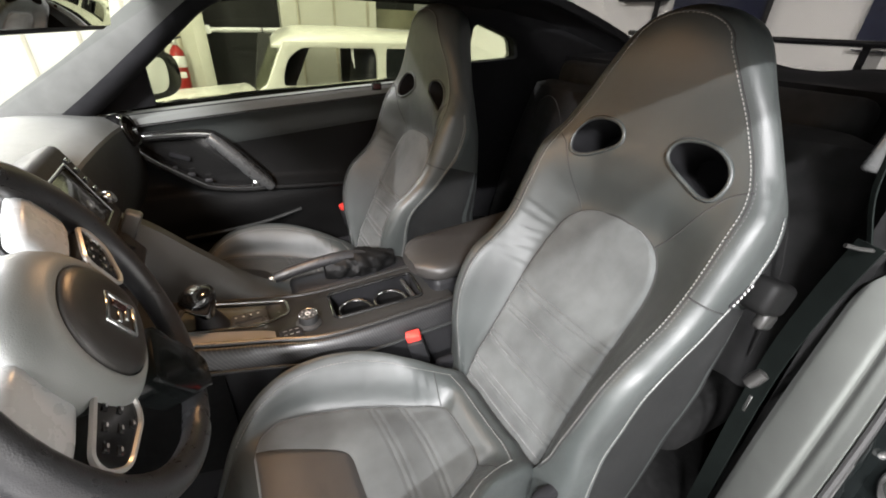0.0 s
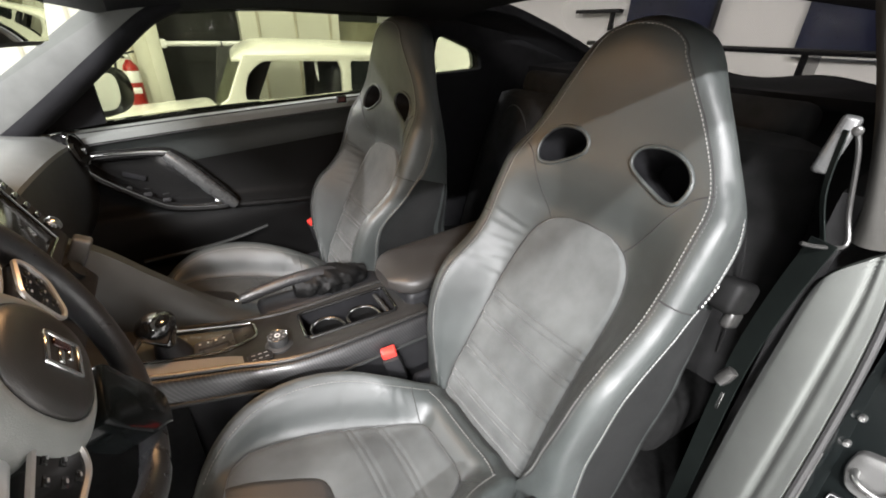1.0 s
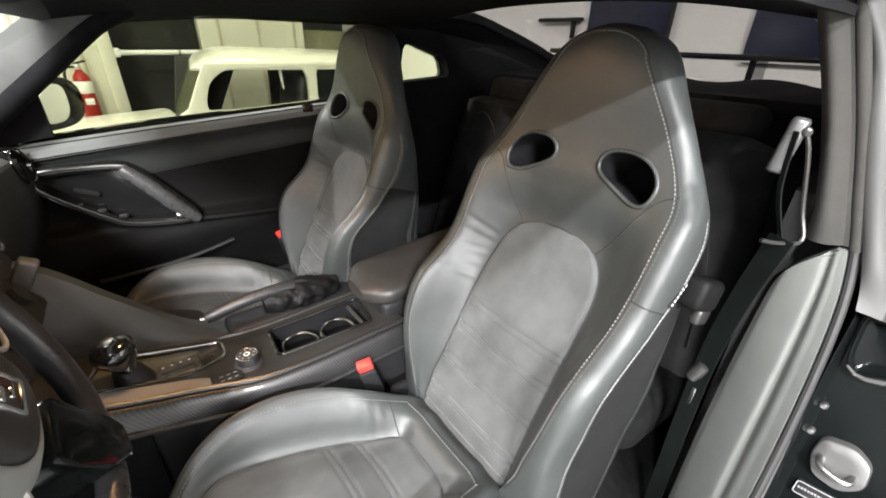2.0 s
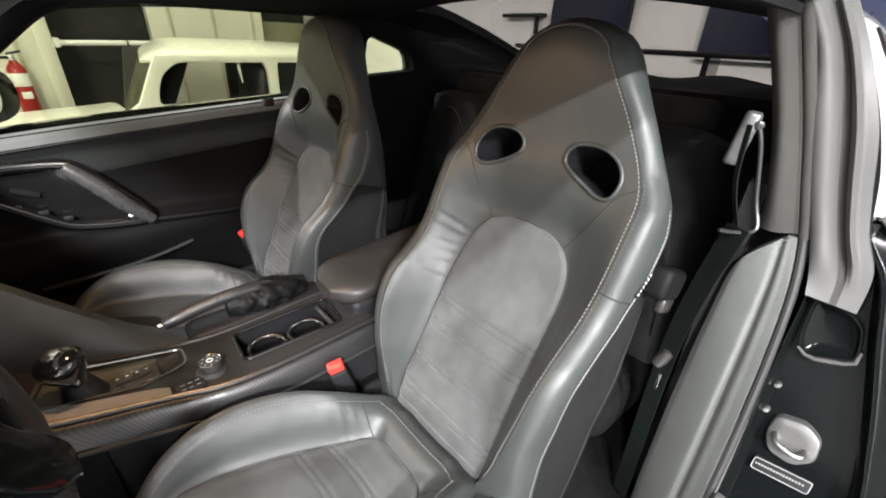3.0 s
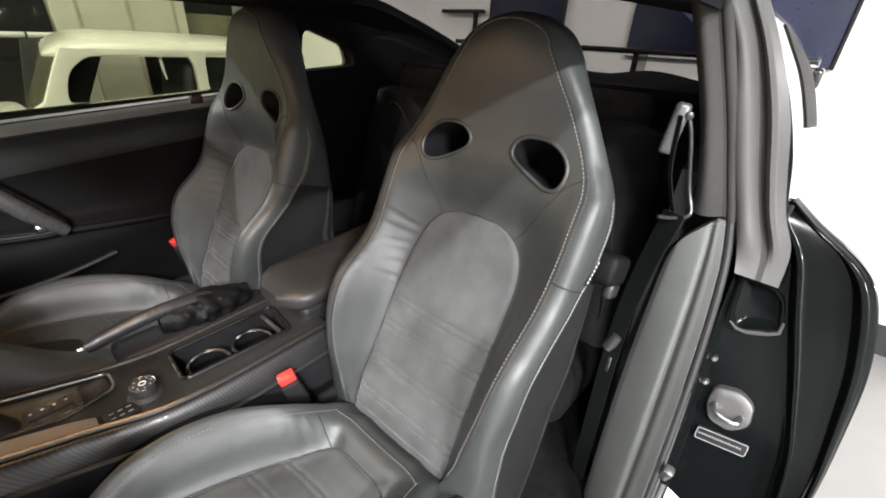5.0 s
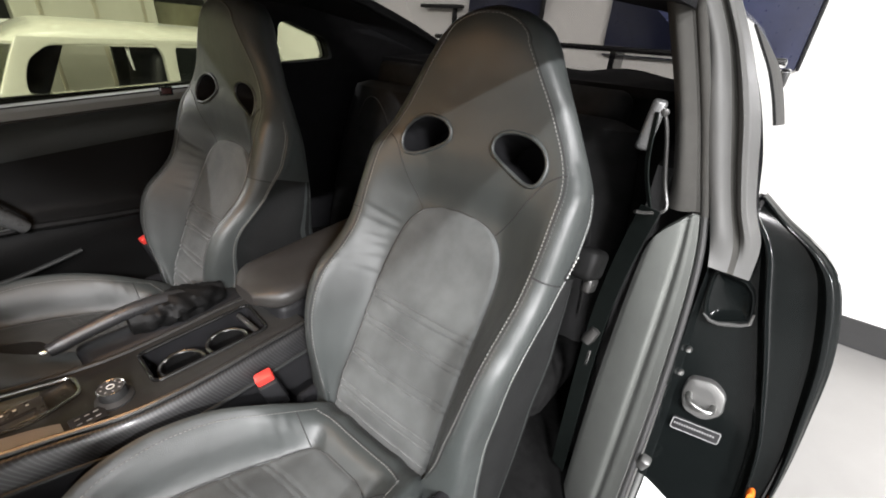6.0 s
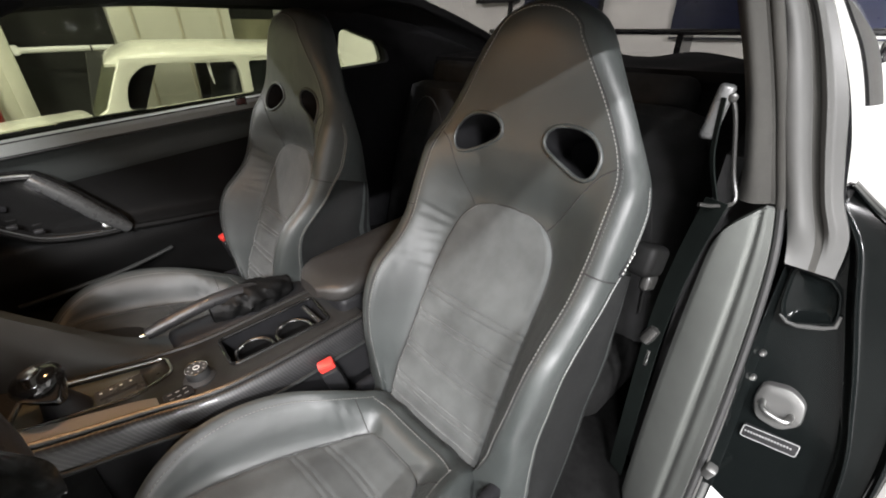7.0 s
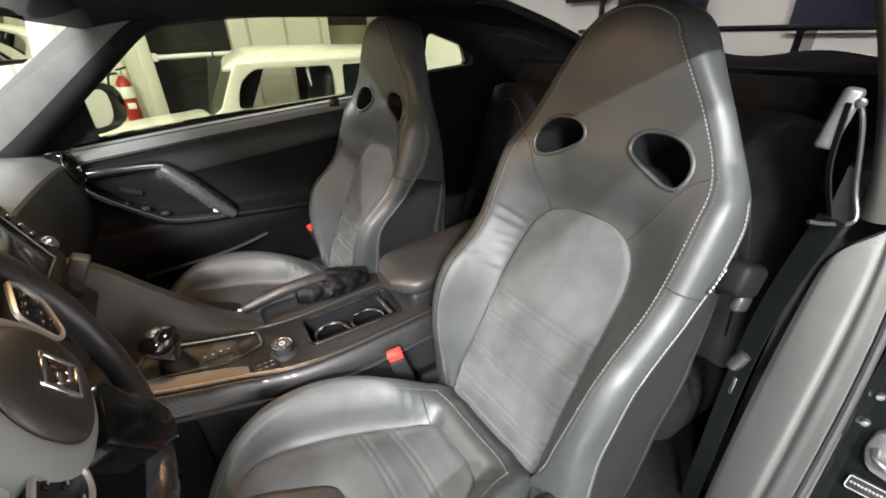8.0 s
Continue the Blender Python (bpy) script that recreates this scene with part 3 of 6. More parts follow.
cpart("tail_panel", box(0.06, 1.66, 0.66, (2.03, 0, 0.48), 0.03), GLOSS_BLACK)

# rear window: glass and the sloping pillars beside it
cpart("rear_glass", grid_bm(lambda u, v: (0.55 + 0.92 * u, (-0.5 + v) * (1.0 + 0.18 * u), 1.296 - 0.228 * u ** 1.38 - 0.012 * abs(2 * v - 1) ** 2), 12, 10), REAR_GLASS, "grey tinted rear window")
for sgn in (1, -1):
    # pillar beside the rear window
    a = through_points([(0.54, 0.48 * sgn, 1.300), (0.75, 0.52 * sgn, 1.293), (0.95, 0.56 * sgn, 1.257), (1.1, 0.58 * sgn, 1.222), (1.3, 0.59 * sgn, 1.162), (1.42, 0.585 * sgn, 1.11)], 16)
    b = through_points([(0.54, 0.675 * sgn, 1.245), (0.75, 0.70 * sgn, 1.225), (0.95, 0.72 * sgn, 1.175), (1.1, 0.735 * sgn, 1.13), (1.3, 0.76 * sgn, 1.06), (1.45, 0.78 * sgn, 1.02)], 16)
    bm = grid_bm(lambda u, v: Vector(a[round(u * 15)]).lerp(b[round(u * 15)], v) + Vector((0, 0, 0.02 * math.sin(math.pi * v))), 16, 8)
    cpart("rear_pillar", thicken(bm, 0.03, (0, 0, -1)), HEADLINER if sgn > 0 else GLOSS_BLACK)

# far side: quarter panel with its small window
QW = rounded([(0.490, 1.044), (0.508, 1.176), (0.548, 1.184), (0.715, 1.132), (0.738, 1.062)], 0.022)
far_q = plate([(0.37, 0.12), (1.45, 0.12), (1.45, 1.03), (1.15, 1.12), (0.85, 1.20), (0.60, 1.235), (0.37, 1.245)], [QW],
              lambda a, b, d: (a, 0.655 + d - 0.10 * max(0, b - 1.0), b), 0.05, 0.004)
cpart("quarter_panel_inner", far_q, HEADLINER, "dark cloth rear side panel")
cpart("quarter_glass", plate(QW, [], lambda a, b, d: (a, 0.675 + d - 0.10 * max(0, b - 1.0), b), 0.004), SIDE_GLASS, "green tinted quarter window").visible_shadow = False
far_out = plate([(0.37, 0.05), (2.03, 0.10), (2.03, 0.96), (1.45, 1.03), (1.15, 1.12), (0.85, 1.20), (0.60, 1.235), (0.37, 1.245)], [QW],
                lambda a, b, d: (a, 0.715 + d + 0.20 * max(0, min(1, (1.02 - b) / 0.12)) - 0.10 * max(0, b - 1.0), b), 0.02)
cpart("quarter_panel_outer", far_out, GLOSS_BLACK)

# nose of the car: bonnet, front wings, bumper; and the four wheels that carry it
bonnet = grid_bm(lambda u, v: (-1.0 - 1.22 * u, (-0.87 + 1.74 * v) * (1 - 0.06 * u), 0.90 - 0.03 * u - 0.20 * u ** 2.2 - 0.05 * abs(2 * v - 1) ** 3), 20, 20)
cpart("bonnet", thicken(bonnet, 0.02, (0, 0, -1)), GLOSS_BLACK, "gloss black bonnet")
arch = [(-1.55 + 0.39 * math.cos(q), 0.24 + 0.39 * math.sin(q)) for q in np.linspace(math.pi * 0.98, math.pi * 0.02, 14)]
for sgn in (1, -1):
    wing_out = [(-0.98, 0.84), (-1.6, 0.80), (-2.2, 0.62), (-2.2, 0.24)] + arch + [(-0.98, 0.24)]
    cpart("front_wing", plate(wing_out, [], lambda a, b, d, g=sgn: (a, g * (0.865 + d - 0.05 * max(0, -a - 1.0)), b), 0.02), GLOSS_BLACK)
cpart("front_bumper", box(0.10, 1.62, 0.42, (-2.22, 0, 0.42), 0.04, None, 3), GLOSS_BLACK)
for wx in (-1.55, 1.38):
    for sgn in (1, -1):
        tyre = cpart("wheel", lathe([(0.24, -0.12), (0.32, -0.12), (0.345, -0.09), (0.35, 0.0), (0.345, 0.09), (0.32, 0.12), (0.24, 0.12)], 32, (wx, 0.74 * sgn, FLOOR + 0.35), pose(0, 0, 0, 90, 0, 0)), RUBBER, "black road tyre")
        cap = lathe([(0.0, 0.10), (0.20, 0.10), (0.245, 0.12), (0.245, 0.10), (0.0, 0.05)], 32, (wx, 0.74 * sgn, FLOOR + 0.35), pose(0, 0, 0, -90 * sgn, 0, 0))
        for v in cap.verts:
            v.co -= CB
        part("rim", cap, STRIKER, tyre, "grey alloy rim")

# far A-pillar, screen and mirror
ap = [(-0.98, 0.66, 0.82), (-0.80, 0.645, 0.945), (-0.685, 0.635, 1.030), (-0.524, 0.62, 1.158), (-0.42, 0.605, 1.235), (-0.34, 0.60, 1.268)]
for sgn in (1,):
    path = through_points([(x, y * sgn, z) for x, y, z in ap], 24)
    rings = []
    for i, p in enumerate(path):
        w = 0.074 - 0.030 * i / 23
        t = (path[min(i + 1, 23)] - path[max(i - 1, 0)]).normalized()
        n = Vector((-t.z, 0, t.x))
        rings.append([p + n * (w * math.copysign(abs(math.cos(q)) ** 0.8, math.cos(q))) + Vector((0, 0.048 * math.sin(q), 0)) for q in [2 * math.pi * j / 20 for j in range(20)]])
    cpart("windscreen_pillar", loft(rings), PILLAR_CLOTH, "grey cloth windscreen pillar")
    seal = []
    for i, p in enumerate(path):
        w = 0.074 - 0.030 * i / 23
        t = (path[min(i + 1, 23)] - path[max(i - 1, 0)]).normalized()
        n = Vector((-t.z, 0, t.x))
        seal.append([p - n * (0.55 * w) + n * (0.52 * w * math.cos(q)) + Vector((0, 0.054 * math.sin(q), 0)) for q in [2 * math.pi * j / 20 for j in range(20)]])
    cpart("pillar_seal", loft(seal), HEADLINER, "black edge of the windscreen pillar")
cpart("windscreen", grid_bm(lambda u, v: (-0.98 + 0.58 * u - 0.10 * math.sin(math.pi * v) * (1 - 0.4 * u), -0.66 + 0.06 * u + (1.32 - 0.12 * u) * v, 0.90 + 0.36 * u + 0.02 * math.sin(math.pi * v)), 10, 14), CLEAR_GLASS, "clear windscreen").visible_shadow = False
# door of the far side: panel, handle, glass, mirror
SILL = curve_of([-0.78, -0.40, 0.21, 0.37], [0.898, 0.930, 0.975, 0.985])
door = empty("passenger_door", (-0.2, 0.75, 0.10))
tagged(door, "closed black passenger door with a grey sill trim", "car door")
DB = Vector((-0.2, 0.75, 0.10))


def dpart(name, bm, mat, label="", parent=None):
    for v in bm.verts:
        v.co -= DB
    return part(name, bm, mat, parent or door, label)


def door_in(u, v):
    """Inner face of the door, with its shoulder, belly and armrest ledge."""
    x = -0.76 + 1.125 * u
    top = SILL(x)
    z = 0.14 + (top - 0.14) * v
    h = top - z
    y = 0.722 - 0.035 * math.exp(-((h - 0.02) / 0.035) ** 2) - 0.012 * math.exp(-((h - 0.36) / 0.05) ** 2)
    led = 0.655 - 0.08 * max(0, x + 0.35)
    y -= 0.030 * (1 / (1 + math.exp(-(led - z) / 0.006))) * (1 / (1 + math.exp((led - 0.16 - z) / 0.03)))
    y += 0.012 * math.exp(-((z - led - 0.10) / 0.09) ** 2)
    return (x, y, z)


dpart("inner_panel", thicken(grid_bm(door_in, 60, 90), 0.04, (0, 1, 0)), DOOR_TRIM, "dark soft-touch inner panel")
sill = grid_bm(lambda u, v: (-0.76 + 1.125 * u, 0.684 + 0.062 * v, SILL(-0.76 + 1.125 * u) + 0.006 * math.sin(math.pi * min(1, v * 1.3)) - 0.012 * (1 - v) ** 3), 40, 10)
dpart("sill_trim", thicken(sill, 0.018, (0, 0, -1)), SILL_GREY, "grey padded window sill trim")
def upper_at(u, v):
    x = -0.74 + 1.085 * u
    top = SILL(x)
    h = 0.040 + (0.105 - 0.02 * u) * v
    _, y, z = door_in((x + 0.76) / 1.125, (top - h - 0.14) / (top - 0.14))
    return (x, y - 0.004 * math.sin(math.pi * min(1, v * 1.02)) ** 0.5 - 0.002, z)


# strip added over the panel to imitate the lit upper door
dpart("upper_lit_band", thicken(grid_bm(upper_at, 50, 14), 0.006, (0, 1, 0)), LIT_UPPER_TRIM, "upper door strip in a lighter grey for the light on it")
dpart("sill_line", tube([(-0.74 + 1.09 * i / 30, 0.682, SILL(-0.74 + 1.09 * i / 30) - 0.034) for i in range(31)], 0.0022, 6), SEAM)
dpart("outer_skin", plate([(-0.80, 0.08), (0.365, 0.08), (0.365, 0.985), (-0.40, 0.935), (-0.80, 0.895)], [], lambda a, b, d: (a, 0.80 + d + 0.08 * (1 - ((b - 0.5) / 0.5) ** 2), b), 0.03), GLOSS_BLACK)
dpart("window_glass", plate([(-0.70, 0.90), (0.37, 0.97), (0.37, 1.245), (-0.34, 1.25), (-0.52, 1.15)], [], lambda a, b, d: (a, 0.765 + d - 0.42 * (b - 0.9), b), 0.004), SIDE_GLASS, "green tinted side window").visible_shadow = False
# grab handle: gloss frame round a dark recess
hp = [(-0.665, 0.842), (-0.60, 0.850), (-0.452, 0.846), (-0.425, 0.825), (-0.300, 0.672), (-0.300, 0.650), (-0.335, 0.643), (-0.475, 0.662), (-0.52, 0.690), (-0.655, 0.800)]
hp3 = [Vector((x, 0.668, z)) for x, z in hp]
hc = chaikin(hp3, 2)
dpart("handle_frame", tube(hc, 0.0155, 10, True, flat=0.8), PIANO, "gloss black handle frame")
dpart("frame_edge", tube([p + Vector((0.0, -0.013, -0.003)) for p in hc], 0.0022, 6, True), DARK_CHROME, "thin smoked chrome edge")
# highlight along the frame's upper edge, modelled as a bright strip
dpart("handle_glint", tube([p + Vector((0.0, -0.010, 0.004)) for p in hc[2:15]], 0.0035, 6), CHROME, "thin bright strip drawn as the highlight on the frame")
arm = through_points([(-0.455, 0.655, 0.838), (-0.40, 0.648, 0.775), (-0.35, 0.648, 0.71), (-0.295, 0.655, 0.645)], 12)
dpart("grab_bar", tube(arm, [0.016, 0.019, 0.021, 0.022, 0.023, 0.023, 0.023, 0.023, 0.022, 0.021, 0.019, 0.016], 10), BAR_GREY, "satin grey slanted grab bar")
dpart("recess", plate([(p.x, p.z) for p in hc], [], lambda a, b, d: (a, 0.688 + d, b), 0.006), PIANO, "gloss black handle recess")
dpart("pull_lever", box(0.060, 0.012, 0.016, (-0.55, 0.682, 0.775), 0.005, pose(0, 0, 0, 0, 24, 0)), HEADLINER)
for k in range(3):
    dpart("window_switch", box(0.022, 0.012, 0.012, (-0.575 + 0.045 * k, 0.664, 0.745 - 0.026 * k), 0.003), BLACK)
dpart("lock_stud", lathe([(0, 0), (0.012, 0), (0.012, 0.008), (0.008, 0.011), (0, 0.011)], 14, (-0.345, 0.650, 0.668), pose(0, 0, 0, 90, 0, 0)), CHROME)
dpart("armrest_ledge", tube(through_points([(-0.31, 0.672, 0.640), (-0.1, 0.672, 0.622), (0.3, 0.672, 0.60)], 12), 0.012, 8), DOOR_TRIM)
dpart("pocket_lip", tube(through_points([(-0.60, 0.688, 0.485), (-0.46, 0.672, 0.498), (-0.33, 0.676, 0.508), (-0.2, 0.69, 0.53)], 14), 0.007, 8), DASH, "map pocket lip")
dpart("sill_emblem", box(0.03, 0.004, 0.018, (0.126, 0.682, 0.966), 0.001), RED_DARK, "small red and black badge")
dpart("emblem_frame", box(0.038, 0.003, 0.026, (0.126, 0.6845, 0.966), 0.001), PIANO)

# outside mirror
mir = empty("side_mirror", (-0.63, 0.90, 0.93))
tagged(mir, "gloss black outside mirror on the passenger door", "mirror")
MB = Vector((-0.63, 0.90, 0.93))


def mpart(name, bm, mat, label="", parent=None):
    for v in bm.verts:
        v.co -= MB
    return part(name, bm, mat, parent or mir, label)


MT = Matrix.Translation((-0.595, 0.945, 0.988)) @ Matrix.Rotation(radians(-33), 4, "Z")


def sq(v):
    return math.copysign(abs(v) ** 0.72, v)


rings = []
for dx, k in ((-0.13, 0.25), (-0.12, 0.55), (-0.09, 0.82), (-0.04, 0.97), (0.0, 1.0), (0.014, 0.99), (0.018, 0.95)):
    rings.append([MT @ Vector((dx, 0.008 + k * 0.138 * sq(math.cos(q)), k * 0.077 * sq(math.sin(q)))) for q in [2 * math.pi * j / 28 for j in range(28)]])
mpart("housing", loft(rings), JAMB_BLACK, "gloss black rounded housing")
gl = [[MT @ Vector((dx, 0.010 + 0.060 * sq(math.cos(q)) + 0.010 * math.sin(q), 0.056 * sq(math.sin(q)))) for q in [2 * math.pi * j / 28 for j in range(28)]] for dx in (0.012, 0.0205)]
mpart("mirror_glass", loft(gl), MIRROR, "mirror glass showing the siding")
mpart("foot", tube([(-0.68, 0.74, 0.915), (-0.65, 0.80, 0.93), (-0.62, 0.88, 0.945)], [0.03, 0.025, 0.03], 10), GLOSS_BLACK)
mpart("corner_cover", plate([(-0.80, 0.90), (-0.575, 0.93), (-0.575, 1.045), (-0.64, 1.045)], [], lambda a, b, d: (a, 0.705 + d, b), 0.02, 0.004), HEADLINER)

# inside mirror
rv = thing("rear_view_mirror", box(0.028, 0.27, 0.066, (-0.575, -0.135, 1.190), 0.012, pose(0, 0, 0, 0, 12, -14), 3), BLACK, "black rear-view mirror hanging under the headliner", "mirror")
part("mirror_glass", box(0.004, 0.25, 0.052, (-0.5595, -0.138, 1.1885), 0.0015, pose(0, 0, 0, 0, 12, -14)), MIRROR, rv)
part("stem", tube([(-0.588, -0.13, 1.205), (-0.61, -0.10, 1.24), (-0.61, -0.06, 1.258)], 0.009, 8), BLACK, rv)

# near side: door opening, B-pillar, jamb and rear wing
trim_in = through_points([(0.405, -0.615, 1.245), (0.435, -0.665, 1.10), (0.44, -0.70, 0.97), (0.455, -0.70, 0.90), (0.46, -0.69, 0.80), (0.445, -0.685, 0.60), (0.40, -0.69, 0.35), (0.36, -0.70, 0.16)], 40)
trim_out = through_points([(0.40, -0.652, 1.255), (0.435, -0.704, 1.10), (0.445, -0.738, 0.99), (0.445, -0.765, 0.90), (0.42, -0.785, 0.80), (0.365, -0.802, 0.62), (0.28, -0.815, 0.38), (0.20, -0.82, 0.16)], 40)


def trim_at(u, v):
    k = min(u * 39, 38.999)
    i = int(k)
    p = trim_in[i].lerp(trim_in[i + 1], k - i).lerp(trim_out[i].lerp(trim_out[i + 1], k - i), v)
    return p + Vector((-0.020 * math.sin(math.pi * min(1, v * 1.15)) ** 0.8 * (1 if u < 0.41 else 0.2), 0, 0))


def ease(t):
    t = min(1, max(0, t))
    return t * t * (3 - 2 * t)


up_bm = grid_bm(lambda u, v: trim_at(u * 0.40, v), 18, 10)
cpart("pillar_trim", thicken(up_bm, 0.02, (1, 0, 0)), CLOTH_TRIM, "grey cloth upper pillar trim")


def lower_trim(u, v):
    v0 = 0.80 * max(0, 1 - u / 0.30) ** 2.4
    v = v0 + (1 - v0) * v
    p = trim_at(0.41 + 0.59 * u, v)
    return p + Vector((-0.006 + 0.0085 * math.exp(-((v - 0.70) / 0.055) ** 2) - 0.004 * ease(v / 0.1) * min(1, u * 5), 0, 0))


cpart("lower_pillar_trim", thicken(grid_bm(lower_trim, 48, 44), 0.03, (1, 0, 0)), SOFT_GREY, "grey soft lower pillar trim")


def offset_path(path, dx, dy, dz=0):
    return [Vector(p) + Vector((dx, dy, dz)) for p in path]


cpart("door_seal", tube(offset_path(trim_out[:17], 0.006, -0.008), 0.0085, 10), CLOTH_TRIM, "dark rubber door seal")
band_in = through_points([(0.405, -0.664, 1.257), (0.432, -0.696, 1.19), (0.442, -0.722, 1.10), (0.449, -0.754, 1.0), (0.449, -0.780, 0.93), (0.442, -0.802, 0.87), (0.432, -0.812, 0.828)], 30)
band_out = through_points([(0.46, -0.706, 1.257), (0.468, -0.744, 1.19), (0.47, -0.789, 1.095), (0.472, -0.817, 1.005), (0.472, -0.838, 0.94), (0.47, -0.866, 0.88), (0.458, -0.872, 0.815)], 30)
for v0, v1, name, mat, note in ((-0.12, 0.40, "glass_seal", SEAL_GREY, "grey rounded rubber seal"), (0.40, 0.56, "seal_groove", CLOTH_TRIM, ""), (0.56, 1.0, "pillar_cover", SEAL_GREY, "flat grey pillar cover with a flared foot")):
    def band(u, v, v0=v0, v1=v1, name=name):
        i = round(u * 29)
        p = Vector(band_in[i]).lerp(band_out[i], v0 + (v1 - v0) * v)
        low = 1 - ease((u - 0.74) / 0.2)
        if name == "glass_seal":
            h = 0.010 * math.sin(math.pi * v) ** 0.8 * low
        elif name == "seal_groove":
            h = -0.009 * math.sin(math.pi * v) ** 0.6 * low
        else:
            h = 0.010 * ease(v / 0.22) * (1 - 0.6 * ease((v - 0.22) / 0.3)) * low
        return p + Vector((-h, 0, 0))
    cpart(name, thicken(grid_bm(band, 30, 14), 0.012, (1, 0, 0)), mat, note)
cpart("seal_lip", tube(offset_path(trim_out[14:], 0.006, -0.008), 0.0065, 8), RUBBER)
# painted jamb: shut face from the seal out to the wing edge
jamb_out = through_points([(0.50, -0.845, 0.960), (0.475, -0.89, 0.930), (0.452, -0.955, 0.892), (0.435, -0.990, 0.845), (0.41, -1.018, 0.747), (0.37, -1.026, 0.645), (0.31, -1.026, 0.521), (0.25, -1.015, 0.36), (0.20, -1.0, 0.06)], 40)
jamb_in = through_points([(0.475, -0.80, 0.945), (0.475, -0.80, 0.915), (0.465, -0.803, 0.87), (0.455, -0.806, 0.82), (0.42, -0.81, 0.72), (0.38, -0.817, 0.62), (0.325, -0.827, 0.49), (0.265, -0.835, 0.33), (0.20, -0.84, 0.06)], 40)
STEP = curve_of([0, 0.25, 0.40, 0.52, 0.63, 0.70, 0.85, 1.0], [0.42, 0.42, 0.44, 0.54, 0.66, 0.75, 0.86, 0.92])


def jamb_at(u, v):
    """The shut face: a deep inner bay, a shelf outside it, a raised rib and the rolled wing edge."""
    k = min(u * 39, 38.999)
    i = int(k)
    p = jamb_in[i].lerp(jamb_in[i + 1], k - i).lerp(jamb_out[i].lerp(jamb_out[i + 1], k - i), v)
    vs = STEP(u)
    f = 0.5 * v / vs if v < vs else 0.5 + 0.5 * (v - vs) / (1 - vs)
    d = 0.042 * ease(f / 0.05) - 0.024 * ease((f - 0.48) / 0.05) - 0.006 * math.exp(-((f - 0.545) / 0.02) ** 2)
    d += -0.018 * ease((f - 0.86) / 0.05) + 0.012 * ease((f - 0.94) / 0.06)
    return p + Vector((d, 0, 0))


def jamb_sheet(u, f):
    vs = STEP(u)
    return jamb_at(u, 2 * f * vs if f < 0.5 else vs + (2 * f - 1) * (1 - vs))


def on_bay(y, z, lift=0.0):
    """The flat bottom of the inner bay round the striker."""
    return Vector((0.411 + 0.085 * (y + 0.852) + 0.42 * (z - 0.603) - lift, y, z))


def on_jamb(u, v, lift=0.0):
    return jamb_at(u, v) - Vector((lift, 0, 0))


cpart("door_jamb", thicken(grid_bm(jamb_sheet, 80, 101), 0.02, (1, 0, 0)), JAMB_BLACK, "gloss black door jamb")
wing = grid_bm(lambda u, v: (lambda p: (p.x + (2.03 - p.x) * v, p.y + 0.10 * v ** 1.2, p.z - 0.14 * v * (1 - u)))(Vector(jamb_out[round(u * 39)]) + Vector((0.012, 0, 0))), 40, 20)
cpart("rear_wing", thicken(wing, 0.012, (0, 1, 0)), GLOSS_BLACK, "gloss black rear wing")
shoulder = grid_bm(lambda u, v: (0.50 + 1.53 * u, -0.815 - 0.03 * v + 0.10 * u ** 1.2, 0.955 - 0.004 * v - 0.14 * u), 20, 6)
cpart("waist_shoulder", thicken(shoulder, 0.02, (0, 0, -1)), GLOSS_BLACK)
Q_Y = curve_of([0.85, 0.95, 1.04, 1.15, 1.19, 1.24, 1.28], [-0.892, -0.857, -0.832, -0.784, -0.758, -0.722, -0.68])
Q_TOP = curve_of([0.46, 0.60, 0.85, 1.15, 1.45], [1.262, 1.245, 1.20, 1.12, 1.03])


def quarter_at(x, z, out=0.0):
    """Outside of the rear quarter: bowed along the car and leaning in towards the roof."""
    return Vector((x, Q_Y(z) + 0.19 * (x - 0.80) ** 2 - out, z))


quarter = grid_bm(lambda u, v: quarter_at(0.476 + 0.974 * u, 0.935 + 0.03 * u + (Q_TOP(0.476 + 0.974 * u) - 0.935 - 0.03 * u) * v), 40, 24)
cpart("near_quarter", thicken(quarter, 0.012, (0, 1, 0)), GLOSS_BLACK, "gloss black rear quarter")
pane = grid_bm(lambda u, v: quarter_at(0.585 + 0.23 * u + 0.02 * v, 1.068 + 0.160 * v - 0.05 * u * v - 0.02 * u, 0.003), 14, 10)
cpart("near_quarter_glass", thicken(pane, 0.004, (0, 1, 0)), DOOR_TRIM, "dark quarter window with a rubber surround")
cpart("near_inner_panel", plate([(0.47, 0.12), (1.0, 0.12), (1.2, 1.05), (0.9, 1.10), (0.47, 0.98)], [], lambda a, b, d: (a, -0.665 - d, b), 0.03), DARK_CLOTH)
cpart("sill_beam", box(1.35, 0.16, 0.18, (-0.42, -0.83, 0.13), 0.03, None, 3), GLOSS_BLACK, "black painted sill")
cpart("scuff_plate", box(0.62, 0.055, 0.006, (-0.13, -0.865, 0.2235), 0.002), CHROME, "brushed metal scuff plate")
cpart("sill_sticker", thicken(grid_bm(lambda a, b: on_jamb(0.842 + 0.024 * b + 0.10 * a, 0.08 + 0.46 * b, 0.004), 8, 12), 0.002, (1, 0, 0)), WHITE_LABEL, "white paper sticker low on the jamb")
